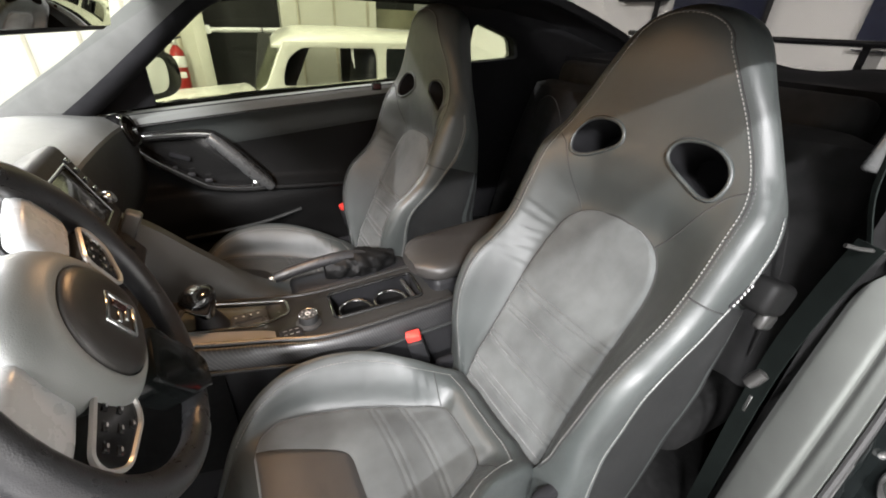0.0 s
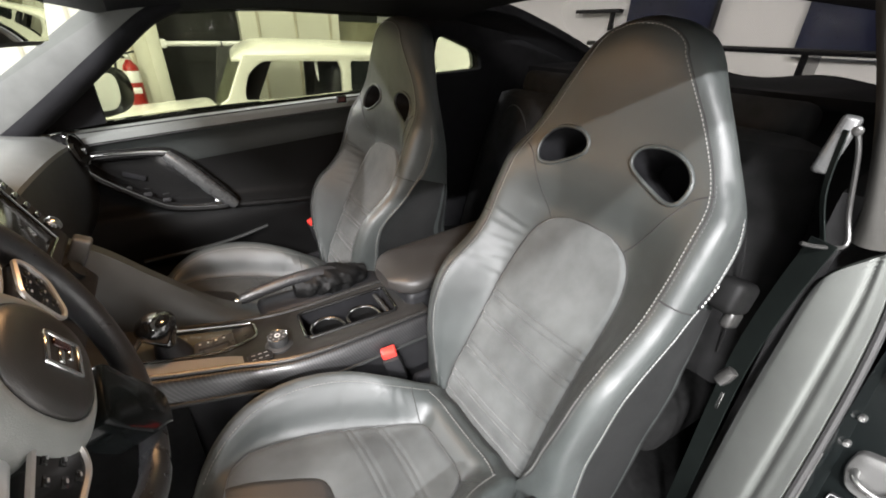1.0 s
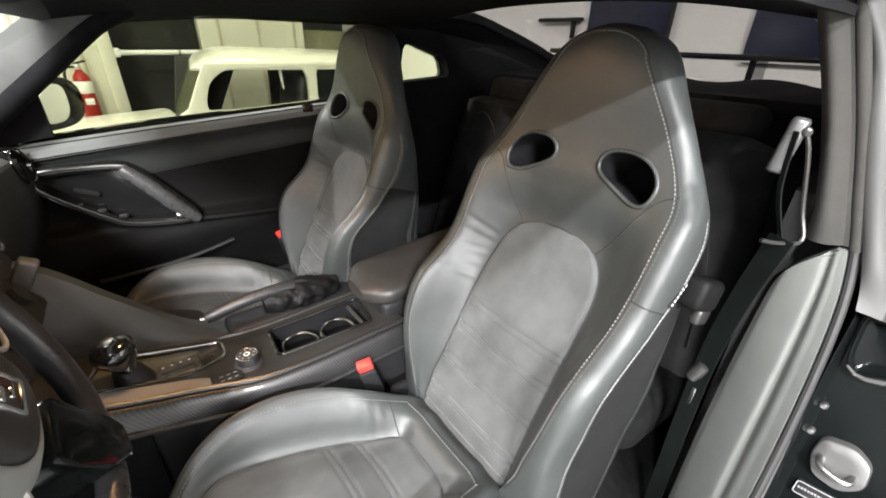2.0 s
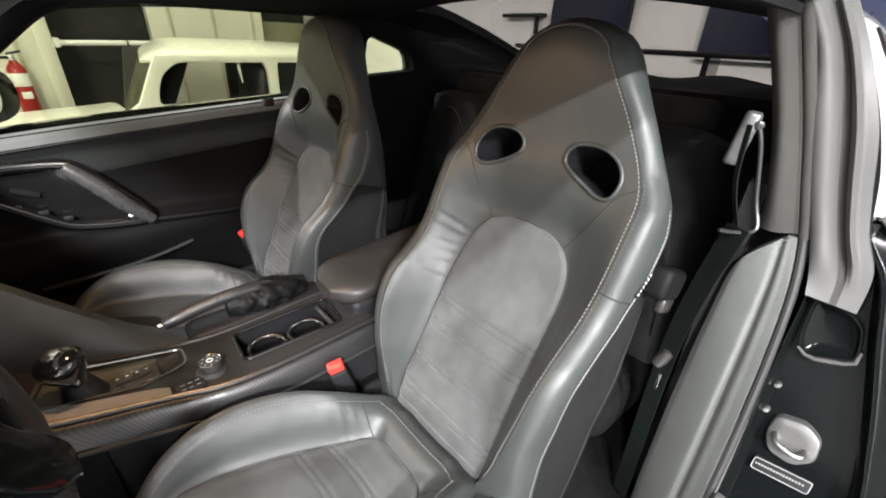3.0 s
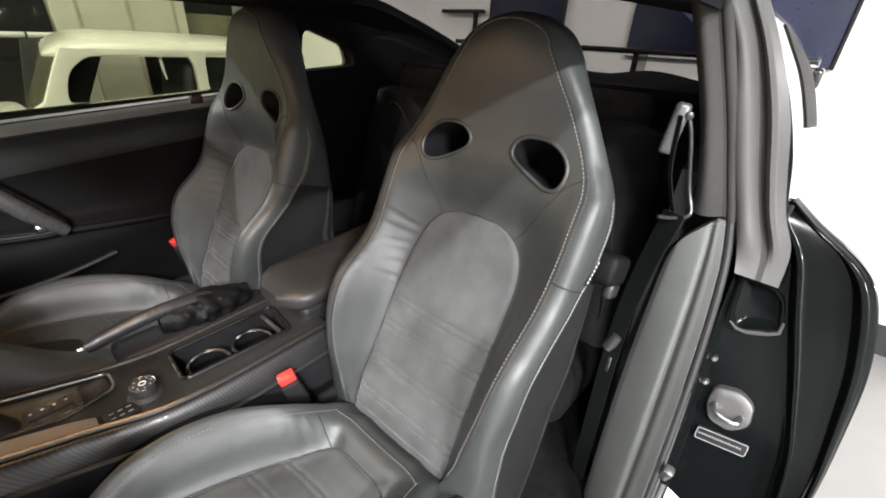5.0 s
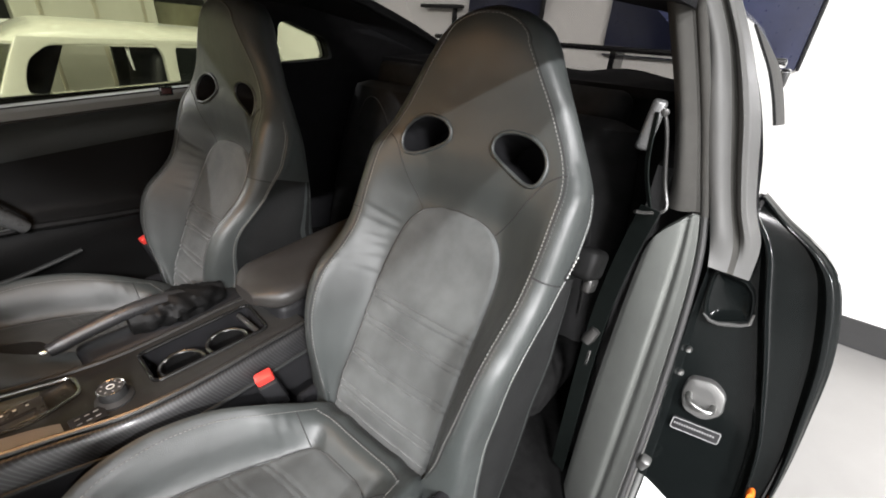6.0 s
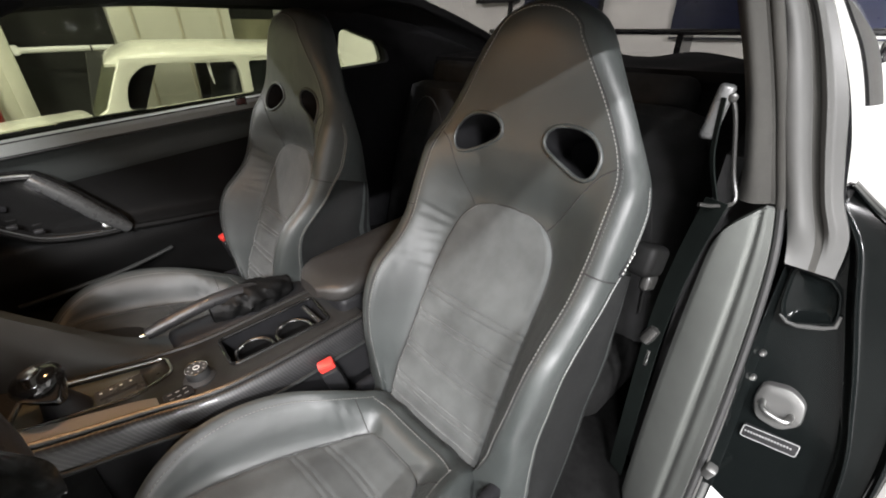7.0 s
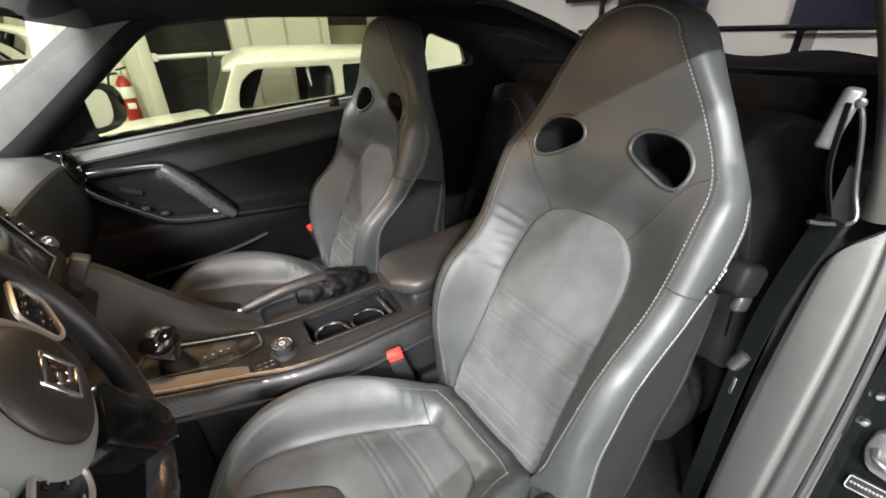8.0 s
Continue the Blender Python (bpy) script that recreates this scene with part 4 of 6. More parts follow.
# small fittings of the jamb


def bay_plate(outline, thick, lift=0.0, edge=0.93):
    """A plate with a softened edge lying on the bay."""
    cy, cz = sum(p[0] for p in outline) / len(outline), sum(p[1] for p in outline) / len(outline)
    return loft([[on_bay(cy + (y - cy) * k, cz + (z - cz) * k, lift + 0.005 + l) for y, z in outline] for k, l in ((1.0, -0.012), (1.0, thick * 0.5), ((1 + edge) / 2, thick * 0.85), (edge, thick), (0.5, thick * 1.01))])


# moulded cover: a hollow black dome; its lower lip is greyed as an edge highlight
cov = rounded([(0.392, 0.05), (0.405, 0.34), (0.430, 0.43), (0.490, 0.455), (0.515, 0.12), (0.480, 0.06)], 0.03)
cu, cv = 0.452, 0.26
cpart("jamb_cover", loft([[on_jamb(cu + (a - cu) * k, cv + (b - cv) * k, l) for a, b in cov] for k, l in ((1.0, -0.004), (1.0, 0.010), (0.96, 0.015), (0.90, 0.015), (0.82, 0.008), (0.5, 0.004))]), JAMB_BLACK, "gloss black moulded cover")
cpart("cover_lip", tube([on_jamb(u, v, 0.0145) for u, v in ((0.470, 0.452), (0.492, 0.44), (0.500, 0.38), (0.505, 0.30), (0.510, 0.22), (0.508, 0.15), (0.496, 0.09))], [0.002, 0.0035, 0.0035, 0.0045, 0.004, 0.0035, 0.002], 8), SEAL_GREY, "lower lip greyed for the highlight on its edge")
for u, v in ((0.596, 0.075), (0.647, 0.07)):
    cpart("bolt", lathe([(0, -0.004), (0.006, -0.004), (0.006, 0.006), (0.004, 0.009), (0, 0.009)], 10, tuple(on_jamb(u, v)), pose(0, 0, 0, 0, -90, 0)), STEEL)
STR = rounded([(-0.850, 0.606), (-0.889, 0.617), (-0.916, 0.603), (-0.921, 0.567), (-0.897, 0.543), (-0.859, 0.545), (-0.846, 0.573)], 0.012)
st = cpart("striker_plate", bay_plate(STR, 0.007), STRIKER, "dull zinc door striker plate")
q0, q1 = on_bay(-0.860, 0.579, 0.005), on_bay(-0.904, 0.577, 0.005)
loop = tube(through_points([q0 + Vector((0.008, 0, 0)), q0 + Vector((-0.022, -0.003, -0.004)), q0.lerp(q1, 0.5) + Vector((-0.027, 0, -0.006)), q1 + Vector((-0.022, 0.003, -0.004)), q1 + Vector((0.008, 0, 0))], 22), 0.0055, 10)
for v in loop.verts:
    v.co -= CB
part("striker_loop", loop, STEEL, st, "worn steel striker loop")
PLATE = [(-0.851, 0.523), (-0.933, 0.537), (-0.933, 0.516), (-0.851, 0.502)]
dp = cpart("data_plate", bay_plate(rounded(PLATE, 0.004), 0.0025, 0.0, 0.97), BLACK, "small black data plate with a pale border")
border = tube([on_bay(y, z, 0.0078) for y, z in rounded([(y * 0.965 - 0.892 * 0.035, z * 0.965 + 0.5195 * 0.035) for y, z in PLATE], 0.004)], 0.0009, 6, True)
for v in border.verts:
    v.co -= CB
part("plate_border", border, GREY_INK, dp)
for k in range(16):
    t = (k + 1.5) / 19
    y, z = -0.851 - 0.082 * t, 0.5125 + 0.014 * t
    bar = box(0.0015, 0.0030, 0.0068 + 0.0012 * (k % 3), tuple(on_bay(y, z, 0.0078)), 0, Matrix.Rotation(radians(-9), 4, "X") @ Matrix.Rotation(radians(-22), 4, "Y"))
    for v in bar.verts:
        v.co -= CB
    part("plate_bar", bar, GREY_INK, dp)
cpart("side_reflector", loft([[on_jamb(0.775 + k * 0.009 * math.cos(q), 0.87 + k * 0.03 * math.sin(q), l) for q in [2 * math.pi * j / 16 for j in range(16)]] for k, l in ((1.0, -0.002), (1.0, 0.006), (0.8, 0.011))]), ORANGE_LENS, "small orange reflector")
cpart("check_bracket", box(0.022, 0.020, 0.045, tuple(on_jamb(0.80, 0.02, 0.004)), 0.006, pose(0, 0, 0, 10, -20, 0)), STRIKER, "small bare steel bracket")

# map lamp above the inside mirror
ml = thing("map_lamp", box(0.11, 0.19, 0.022, (-0.36, 0.0, 1.266), 0.009, pose(0, 0, 0, 0, -6, 0), 3), BLACK, "black overhead map lamp with a warm lens", "lamp")
part("lens", box(0.06, 0.14, 0.006, (-0.361, 0.0, 1.2525), 0.002, pose(0, 0, 0, 0, -6, 0)), WARM_GLOW, ml, "lit warm lens")

# rear spoiler
sp = thing("rear_spoiler", box(0.22, 1.56, 0.022, (1.63, 0, 1.165), 0.009, pose(0, 0, 0, 0, 3, 0), 3), GLOSS_BLACK, "gloss black rear spoiler on the boot lid", "spoiler")
for sgn in (1, -1):
    part("end_plate", box(0.24, 0.03, 0.065, (1.63, 0.787 * sgn, 1.118), 0.012, None, 3), GLOSS_BLACK, sp)
    part("post", loft([[Vector((1.60 + dx, 0.187 * sgn + dy, z)) for dx, dy in ((-0.06, -0.012), (0.06, -0.012), (0.06, 0.012), (-0.06, 0.012))] for z in (1.06, 1.16)]), GLOSS_BLACK, sp)

# ---------------------------------------------------------------- bucket seats
SEAT = Vector((0.030, -0.381, 0.14))      # under the crease, on the floor pan
SIZE = 0.92                                # the seat's own size against its drawing
CREASE = 0.3707                              # height of the crease line above the base
BETA = math.atan(0.41)
ES, EN = Vector((math.sin(BETA), 0, math.cos(BETA))), Vector((-math.cos(BETA), 0, math.sin(BETA)))

S_ = [-0.08, 0.00, 0.06, 0.10, 0.14, 0.18, 0.22, 0.26, 0.30, 0.34, 0.38, 0.46, 0.54, 0.58, 0.62, 0.66, 0.70, 0.74, 0.78, 0.80, 0.82, 0.835, 0.847, 0.857, 0.866, 0.872]
B_NC = curve_of(S_, [0.002, 0.006, 0.002, -0.002, -0.006, -0.010, -0.014, -0.020, -0.028, -0.036, -0.043, -0.045, -0.018, -0.006, 0.002, 0.013, 0.028, 0.045, 0.060, 0.065, 0.067, 0.064, 0.056, 0.042, 0.020, -0.008])
B_WC = curve_of(S_, [0.150, 0.182, 0.196, 0.205, 0.212, 0.216, 0.219, 0.221, 0.221, 0.222, 0.223, 0.226, 0.226, 0.219, 0.201, 0.178, 0.154, 0.127, 0.100, 0.086, 0.070, 0.054, 0.036, 0.024, 0.014, 0.007])
B_HC = curve_of(S_, [0.030, 0.056, 0.081, 0.093, 0.101, 0.103, 0.099, 0.086, 0.062, 0.041, 0.029, 0.024, 0.019, 0.010, 0.006, 0.011, 0.023, 0.039, 0.052, 0.056, 0.057, 0.054, 0.049, 0.036, 0.013, -0.016])
B_WO = curve_of(S_, [0.246, 0.246, 0.246, 0.248, 0.252, 0.256, 0.259, 0.261, 0.261, 0.262, 0.263, 0.266, 0.264, 0.256, 0.236, 0.213, 0.190, 0.166, 0.142, 0.130, 0.115, 0.101, 0.086, 0.070, 0.050, 0.028])
B_HO = curve_of(S_, [-0.040, -0.006, 0.012, 0.020, 0.028, 0.040, 0.045, 0.038, 0.014, -0.008, -0.022, -0.048, -0.046, -0.030, -0.020, -0.012, -0.004, 0.004, 0.008, 0.008, 0.006, 0.002, -0.006, -0.016, -0.028, -0.038])
B_HB = curve_of(S_, [-0.29, -0.285, -0.275, -0.268, -0.258, -0.246, -0.234, -0.214, -0.206, -0.198, -0.19, -0.165, -0.138, -0.122, -0.110, -0.098, -0.090, -0.083, -0.077, -0.074, -0.072, -0.069, -0.066, -0.063, -0.060, -0.056])
B_WI = curve_of(S_, [0.140, 0.144, 0.143, 0.143, 0.143, 0.143, 0.144, 0.145, 0.144, 0.141, 0.134, 0.116, 0.108, 0.110, 0.106, 0.098, 0.086, 0.070, 0.054, 0.046, 0.038, 0.029, 0.020, 0.013, 0.008, 0.004])
B_TK = curve_of([-0.08, 0.30, 0.50, 0.60, 0.872], [0.96, 0.95, 0.88, 0.84, 0.84])
INS_TOP = 0.468
INS_W = curve_of([-0.07, 0.0, 0.10, 0.20, 0.27, 0.33, 0.37, 0.40, 0.425, 0.445, 0.458, 0.465, 0.468], [0.146, 0.147, 0.144, 0.144, 0.145, 0.143, 0.138, 0.130, 0.116, 0.094, 0.066, 0.035, 0.0])


def half_section(s):
    """Half outline of the backrest at height s: (across, forward) from the middle of the front to the middle of the back."""
    nc, wc, hc, wo, ho, hb, wi = B_NC(s), B_WC(s), B_HC(s), B_WO(s), B_HO(s), B_HB(s), B_WI(s)
    k = min(1, max(0, (s - 0.56) / 0.06))
    edge = 0.007 if s < 0.5 else 0.007 * max(0, (0.6 - s) / 0.1)

    def front(w, n):
        return (w, n * (1 - k) + k * (nc + (hc - nc) * min(1, w / wc) ** 2.3))
    pts = [(0, nc), front(wi * 0.6, nc + 0.001), front(wi, nc + edge), front((wi + wc) / 2 + 0.006 * (1 - k), nc + (hc - nc) * 0.58), (wc, hc), (wc + (wo - wc) * 0.62 + 0.008 * (1 - k), hc - (hc - ho) * (0.17 + 0.13 * k)),
           (wo, ho), (wo - 0.006 * min(1, wo / 0.1), ho - 0.030 * min(1, wo / 0.1)), (wo * B_TK(s), hb + 0.020 * min(1, wo / 0.1)), (wo * 0.55, hb - 0.004), (0, hb - 0.010)]
    return through_points([(a, b, 0) for a, b in pts], 51)


RINGS = 226
S_LO, S_HI = -0.22, 0.872
SECT = {}


def sect(k):
    if k not in SECT:
        SECT[k] = half_section(S_LO + (S_HI - S_LO) * k / (RINGS - 1))
    return SECT[k]


def seat_pt(w, n, s):
    return Vector((0, w, CREASE)) + ES * s + EN * n


def front_n(w, s):
    """Forward height of the front face at (across, up)."""
    k = (s - S_LO) / (S_HI - S_LO) * (RINGS - 1)
    k0 = min(max(int(k), 0), RINGS - 2)
    out = []
    for kk in (k0, k0 + 1):
        q = sect(kk)
        w1 = abs(w)
        val = q[20].y
        for a, b in zip(q[:26], q[1:26]):
            if a.x <= w1 <= b.x and b.x > a.x:
                val = a.y + (b.y - a.y) * (w1 - a.x) / (b.x - a.x)
                break
        out.append(val)
    return out[0] + (out[1] - out[0]) * min(max(k - k0, 0), 1)


HOLE = [(0.180, 0.574), (0.181, 0.602), (0.163, 0.629), (0.136, 0.645), (0.103, 0.650), (0.066, 0.645), (0.046, 0.626), (0.048, 0.602), (0.074, 0.585), (0.115, 0.565), (0.143, 0.553), (0.168, 0.554)]
HOLE_R = [(0.117 + (p[0] - 0.117) * 0.93, 0.602 + (p[1] - 0.602) * 0.93) for p in chaikin([(a, b) for a, b in HOLE], 3)]


def inside(w, s, poly):
    c = False
    for i in range(len(poly)):
        (x1, y1), (x2, y2) = poly[i], poly[i - 1]
        if (y1 > s) != (y2 > s) and w < (x2 - x1) * (s - y1) / (y2 - y1) + x1:
            c = not c
    return c




WRINKLE = 0.6


def backrest_bm():
    bm = bmesh.new()
    rings = []
    for k in range(RINGS):
        s = S_LO + (S_HI - S_LO) * k / (RINGS - 1)
        q = sect(k)
        loop = [(p.x, p.y) for p in q] + [(-p.x, p.y) for p in reversed(q[1:-1])]
        ring = []
        for w, n in loop:
            # soft creases of the bolster hide
            c = 0.0
            if n > -0.045 and 0.13 < w < 0.23:
                side = min(1, (abs(w) - 0.13) / 0.03, (0.23 - abs(w)) / 0.02)
                for s0, deep, lean in ((0.262, 0.003, 0.10), (0.292, 0.004, -0.20), (0.318, 0.005, -0.25), (0.342, 0.0045, -0.10), (0.372, 0.005, 0.15), (0.40, 0.004, 0.30)):
                    e = s - s0 - lean * (abs(w) - 0.18) - (0.006 if w > 0 else 0)
                    c += side * deep * WRINKLE * (0.45 + 1.1 * noise.noise(Vector((w * 16, s * 22, 1.7)))) * (0.5 * math.exp(-((e - 0.009) / 0.009) ** 2) - math.exp(-(e / 0.0055) ** 2))
            ring.append((bm.verts.new(seat_pt(w, n + c, s)), w, s))
        rings.append(ring)
    n = len(rings[0])
    for a, b in zip(rings, rings[1:]):
        for j in range(n):
            quad = [a[j], a[(j + 1) % n], b[(j + 1) % n], b[j]]
            if all(inside(abs(x[1]), x[2], HOLE_R) for x in quad):
                continue
            bm.faces.new([x[0] for x in quad])
    # draw the ragged rim of each slot onto its outline
    for ring in rings:
        for v, w, s in ring:
            if v.link_faces and inside(abs(w), s, HOLE_R):
                best = min(HOLE_R, key=lambda q: (q[0] - abs(w)) ** 2 + (q[1] - s) ** 2)
                sg = 1 if w > 0 else -1
                shift = Vector((0, sg * best[0] - w, 0)) + ES * (best[1] - s)
                v.co += shift
    for v in [v for v in bm.verts if not v.link_faces]:
        bm.verts.remove(v)
    bm.faces.new([x[0] for x in rings[-1]])
    bm.faces.new([x[0] for x in reversed(rings[0])])
    return bm


seat = empty("bucket_seat", SEAT)
tagged(seat, "charcoal leather bucket seat with grey suede centre", "seat", "front seats")
backrest = part("backrest", backrest_bm(), LEATHER, seat, "charcoal leather backrest with integral headrest")

SEAMS = [(0.229, 0.0042, 0.006), (0.213, 0.0036, 0.006), (0.164, 0.0046, 0.006), (0.150, 0.0036, 0.004), (0.082, 0.0036, 0.006), (0.064, 0.0042, 0.012), (-0.006, 0.0042, 0.010), (-0.024, 0.0034, 0.010), (-0.062, 0.0040, 0.008)]


def insert_pt(a, s):
    w = a * INS_W(s)
    edge = min((1 - abs(a)) / 0.10, (INS_TOP - s) / 0.03, 1)
    puff = 0.013 * (1 - (1 - max(edge, 0)) ** 2.2) - 0.003
    for s0, deep, sag in SEAMS:
        d = s - (s0 + sag * (a * a - 0.5))
        puff -= deep * math.exp(-(d / 0.0042) ** 2)
        puff += deep * 0.35 * math.exp(-((d - 0.016) / 0.012) ** 2)
    return seat_pt(w, front_n(w, s) + puff, s)


part("back_insert", grid_bm(lambda u, v: insert_pt(-1 + 2 * v, -0.13 + (INS_TOP + 0.13) * u), 170, 44), SUEDE, backrest, "grey suede centre panel")


for s0, _, sag in SEAMS:
    row = [insert_pt(a, s0 + sag * (a * a - 0.5) + 0.0065) + EN * 0.0006 for a in np.linspace(-0.95, 0.95, 60)]
    part("seam_stitching", dashes(row, lambda p: EN, 0.0035, 0.0025, 0.0005), THREAD_GREY, backrest, "grey seam stitching")


def on_back(points, lift=0.001):
    return [seat_pt(w, front_n(w, s) + lift, s) for w, s in points]


def fr(p):
    return EN


# welt round the suede panel
welt = [(INS_W(s) * 1.0, s) for s in np.linspace(-0.06, INS_TOP - 0.0004, 90)] + [(-INS_W(s), s) for s in np.linspace(INS_TOP - 0.0004, -0.06, 90)]
part("welt", tube(on_back(welt, -0.001), 0.0022, 6), SEAM, backrest, "dark sewn welt")
# stitched crest along both bolsters and over the headrest
for sgn in (1, -1):
    svals = list(np.linspace(-0.05, 0.790, 100))

    def crest_at(s, back=0.0, lift=0.0, sgn=sgn):
        w = max(0.0, B_WC(s) - back)
        return seat_pt(sgn * w, front_n(w, s) + lift, s)
    w_top = B_WC(0.790)
    over, over_in = [], []
    for w in [w_top * math.cos(q) for q in np.linspace(0.0, math.pi / 2, 18)]:
        s = 0.790 + 0.047 * (1 - (w / w_top) ** 2.0) ** 0.62
        over.append(seat_pt(sgn * w, front_n(w, s) + 0.0008, s))
        wi, si = w * (1 - 0.0045 / w_top), s - 0.0045 * (1 - w / w_top)
        over_in.append(seat_pt(sgn * wi, front_n(wi, si) + 0.0014, si))
    part("crest_seam", tube([crest_at(s, 0, -0.0004) for s in svals] + over[1:], 0.0014, 5), SEAM, backrest)
    part("stitching", dashes([crest_at(s, 0.0045, 0.0012) for s in svals] + over_in[1:], fr), THREAD, backrest, "pale double stitching")
    part("outer_stitching", dashes([crest_at(s, -0.0045, 0.0006) for s in svals if 0.1 < s < 0.62], fr), THREAD_GREY, backrest, "grey outer stitching")

    def flank_at(s, t, out=0.0, sgn=sgn):
        """A place on the bolster's outer flank: t from 0 at its edge seam to 1 at the back shell."""
        q = sect(round((s - S_LO) / (S_HI - S_LO) * (RINGS - 1)))
        first = 30
        k = first + (48 - first) * t
        i = min(int(k), 49)
        p = q[i].lerp(q[i + 1], k - i)
        return seat_pt(sgn * (p.x + out), p.y + out * 0.3, s)
    svals2 = list(np.linspace(-0.20, 0.575, 77))
    edge = [flank_at(s, 0, 0.001) for s in svals2]
    part("edge_piping", tube(edge, 0.0020, 6), LEATHER, backrest)
    part("edge_stitching", dashes([flank_at(s, -0.04, 0.0025) for s in svals2], lambda p, g=sgn: Vector((-0.5, g, 0.2))), THREAD, backrest, "pale edge stitching")
    side = grid_bm(lambda u, v: flank_at(svals2[round(u * 60)], v, 0.0018), 61, 14)
    part("side_panel", side, SIDE_SUEDE, backrest, "dark cloth side panel")
    vee = [(sgn * w, s) for w, s in ((0.219, 0.592), (0.190, 0.575), (0.165, 0.540), (0.140, 0.500), (0.116, 0.468), (0.098, 0.445))]
    vp = [(p.x, p.y) for p in through_points([(a, b, 0) for a, b in vee], 30)]
    part("panel_seam", tube(on_back(vp, 0.0002), 0.0014, 5), SEAM, backrest)
    ring_q = sect(round((0.405 - S_LO) / (S_HI - S_LO) * (RINGS - 1)))
    mid = [seat_pt(sgn * (ring_q[k].x + 0.0008), ring_q[k].y + 0.0008, 0.405 - 0.0004 * (k - 20)) for k in range(20, 31)]
    part("cross_seam", tube(mid, 0.0016, 6), SEAM, backrest)
    # harness slot: bezel and lining
    ring = [(sgn * a, b) for a, b in HOLE_R]
    front = [seat_pt(w, front_n(w, s) + 0.0005, s) for w, s in ring]
    part("slot_bezel", tube(front, 0.0042, 10, True), LEATHER, backrest, "padded dark leather slot rim")
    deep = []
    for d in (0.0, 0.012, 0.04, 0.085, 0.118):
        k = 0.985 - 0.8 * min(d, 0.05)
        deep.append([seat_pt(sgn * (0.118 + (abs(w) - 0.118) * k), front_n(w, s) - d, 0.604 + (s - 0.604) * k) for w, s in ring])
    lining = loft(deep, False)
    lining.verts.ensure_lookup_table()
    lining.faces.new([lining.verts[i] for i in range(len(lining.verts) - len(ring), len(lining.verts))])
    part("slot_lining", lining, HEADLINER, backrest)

# cushion: leather horseshoe round a suede panel
D_ = [-0.03, 0.03, 0.075, 0.11, 0.15, 0.20, 0.25, 0.30, 0.35, 0.40, 0.45, 0.50, 0.55, 0.60, 0.635, 0.65]
C_ZC = curve_of(D_, [-0.15, -0.080, -0.040, -0.042, -0.068, -0.070, -0.064, -0.056, -0.048, -0.042, -0.036, -0.030, -0.028, -0.045, -0.085, -0.115])
C_WC = curve_of(D_, [0.105, 0.118, 0.125, 0.132, 0.142, 0.160, 0.187, 0.206, 0.217, 0.222, 0.222, 0.213, 0.193, 0.155, 0.110, 0.09])
C_HC = curve_of(D_, [-0.148, -0.078, -0.034, -0.018, 0.002, 0.022, 0.036, 0.046, 0.052, 0.054, 0.050, 0.038, 0.014, -0.030, -0.080, -0.11])
C_WO = curve_of(D_, [0.150, 0.160, 0.168, 0.175, 0.184, 0.202, 0.228, 0.246, 0.257, 0.262, 0.262, 0.254, 0.234, 0.196, 0.150, 0.13])
C_HO = curve_of(D_, [-0.178, -0.125, -0.092, -0.078, -0.064, -0.050, -0.040, -0.032, -0.028, -0.028, -0.032, -0.042, -0.062, -0.095, -0.125, -0.14])
C_WI = curve_of(D_, [0.070, 0.078, 0.082, 0.084, 0.088, 0.108, 0.128, 0.144, 0.158, 0.170, 0.180, 0.178, 0.160, 0.125, 0.085, 0.07])


def cushion_section(d):
    zc, wc, hc, wo, ho, wi = C_ZC(d), C_WC(d), C_HC(d), C_WO(d), C_HO(d), C_WI(d)
    hb = -0.185
    pts = [(0, zc), (wi * 0.6, zc + 0.001), (wi, zc + 0.006), ((wi + wc) / 2 + 0.004, zc + (hc - zc) * 0.66), (wc, hc), ((wc + wo) / 2 + 0.006, hc + 0.010 * min(1, max(0, (d - 0.08) / 0.1))),
           (wo, ho), (wo - 0.004, (ho + hb) / 2), (wo - 0.02, hb), (wo * 0.5, hb - 0.004), (0, hb - 0.004)]
    return through_points([(a, b, 0) for a, b in pts], 51)


CR = 80
CSECT = [cushion_section(-0.03 + 0.68 * k / (CR - 1)) for k in range(CR)]


def top_z(w, d):
    k = min(max((d + 0.03) / 0.68 * (CR - 1), 0), CR - 1.001)
    out = []
    for kk in (int(k), int(k) + 1):
        q = CSECT[kk]
        val = q[20].y
        for a, b in zip(q[:26], q[1:26]):
            if a.x <= abs(w) <= b.x and b.x > a.x:
                val = a.y + (b.y - a.y) * (abs(w) - a.x) / (b.x - a.x)
                break
        out.append(val)
    return out[0] + (out[1] - out[0]) * (k - int(k))


def cpt(w, z, d):
    return Vector((-d, w, CREASE + z))


crings = []
for k in range(CR):
    d = -0.03 + 0.68 * k / (CR - 1)
    q = CSECT[k]
    loop = [(p.x, p.y) for p in q] + [(-p.x, p.y) for p in reversed(q[1:-1])]
    ring = []
    for w, z in loop:
        c = 0.0042 * math.sin(d * 230 + abs(w) * 90) * max(0, 1 - abs(d - 0.195) / 0.05) * max(0, 1 - abs(abs(w) - 0.128) / 0.035)
        ring.append(cpt(w, z + c, d))
    crings.append(ring)
cushion = part("cushion", loft(crings), LEATHER, seat, "charcoal leather cushion bolster")
CIN_W = curve_of([0.138, 0.143, 0.15, 0.165, 0.20, 0.25, 0.30, 0.35, 0.40, 0.45, 0.50, 0.53, 0.555, 0.57], [0.045, 0.068, 0.082, 0.094, 0.110, 0.130, 0.146, 0.160, 0.172, 0.181, 0.182, 0.172, 0.150, 0.110])


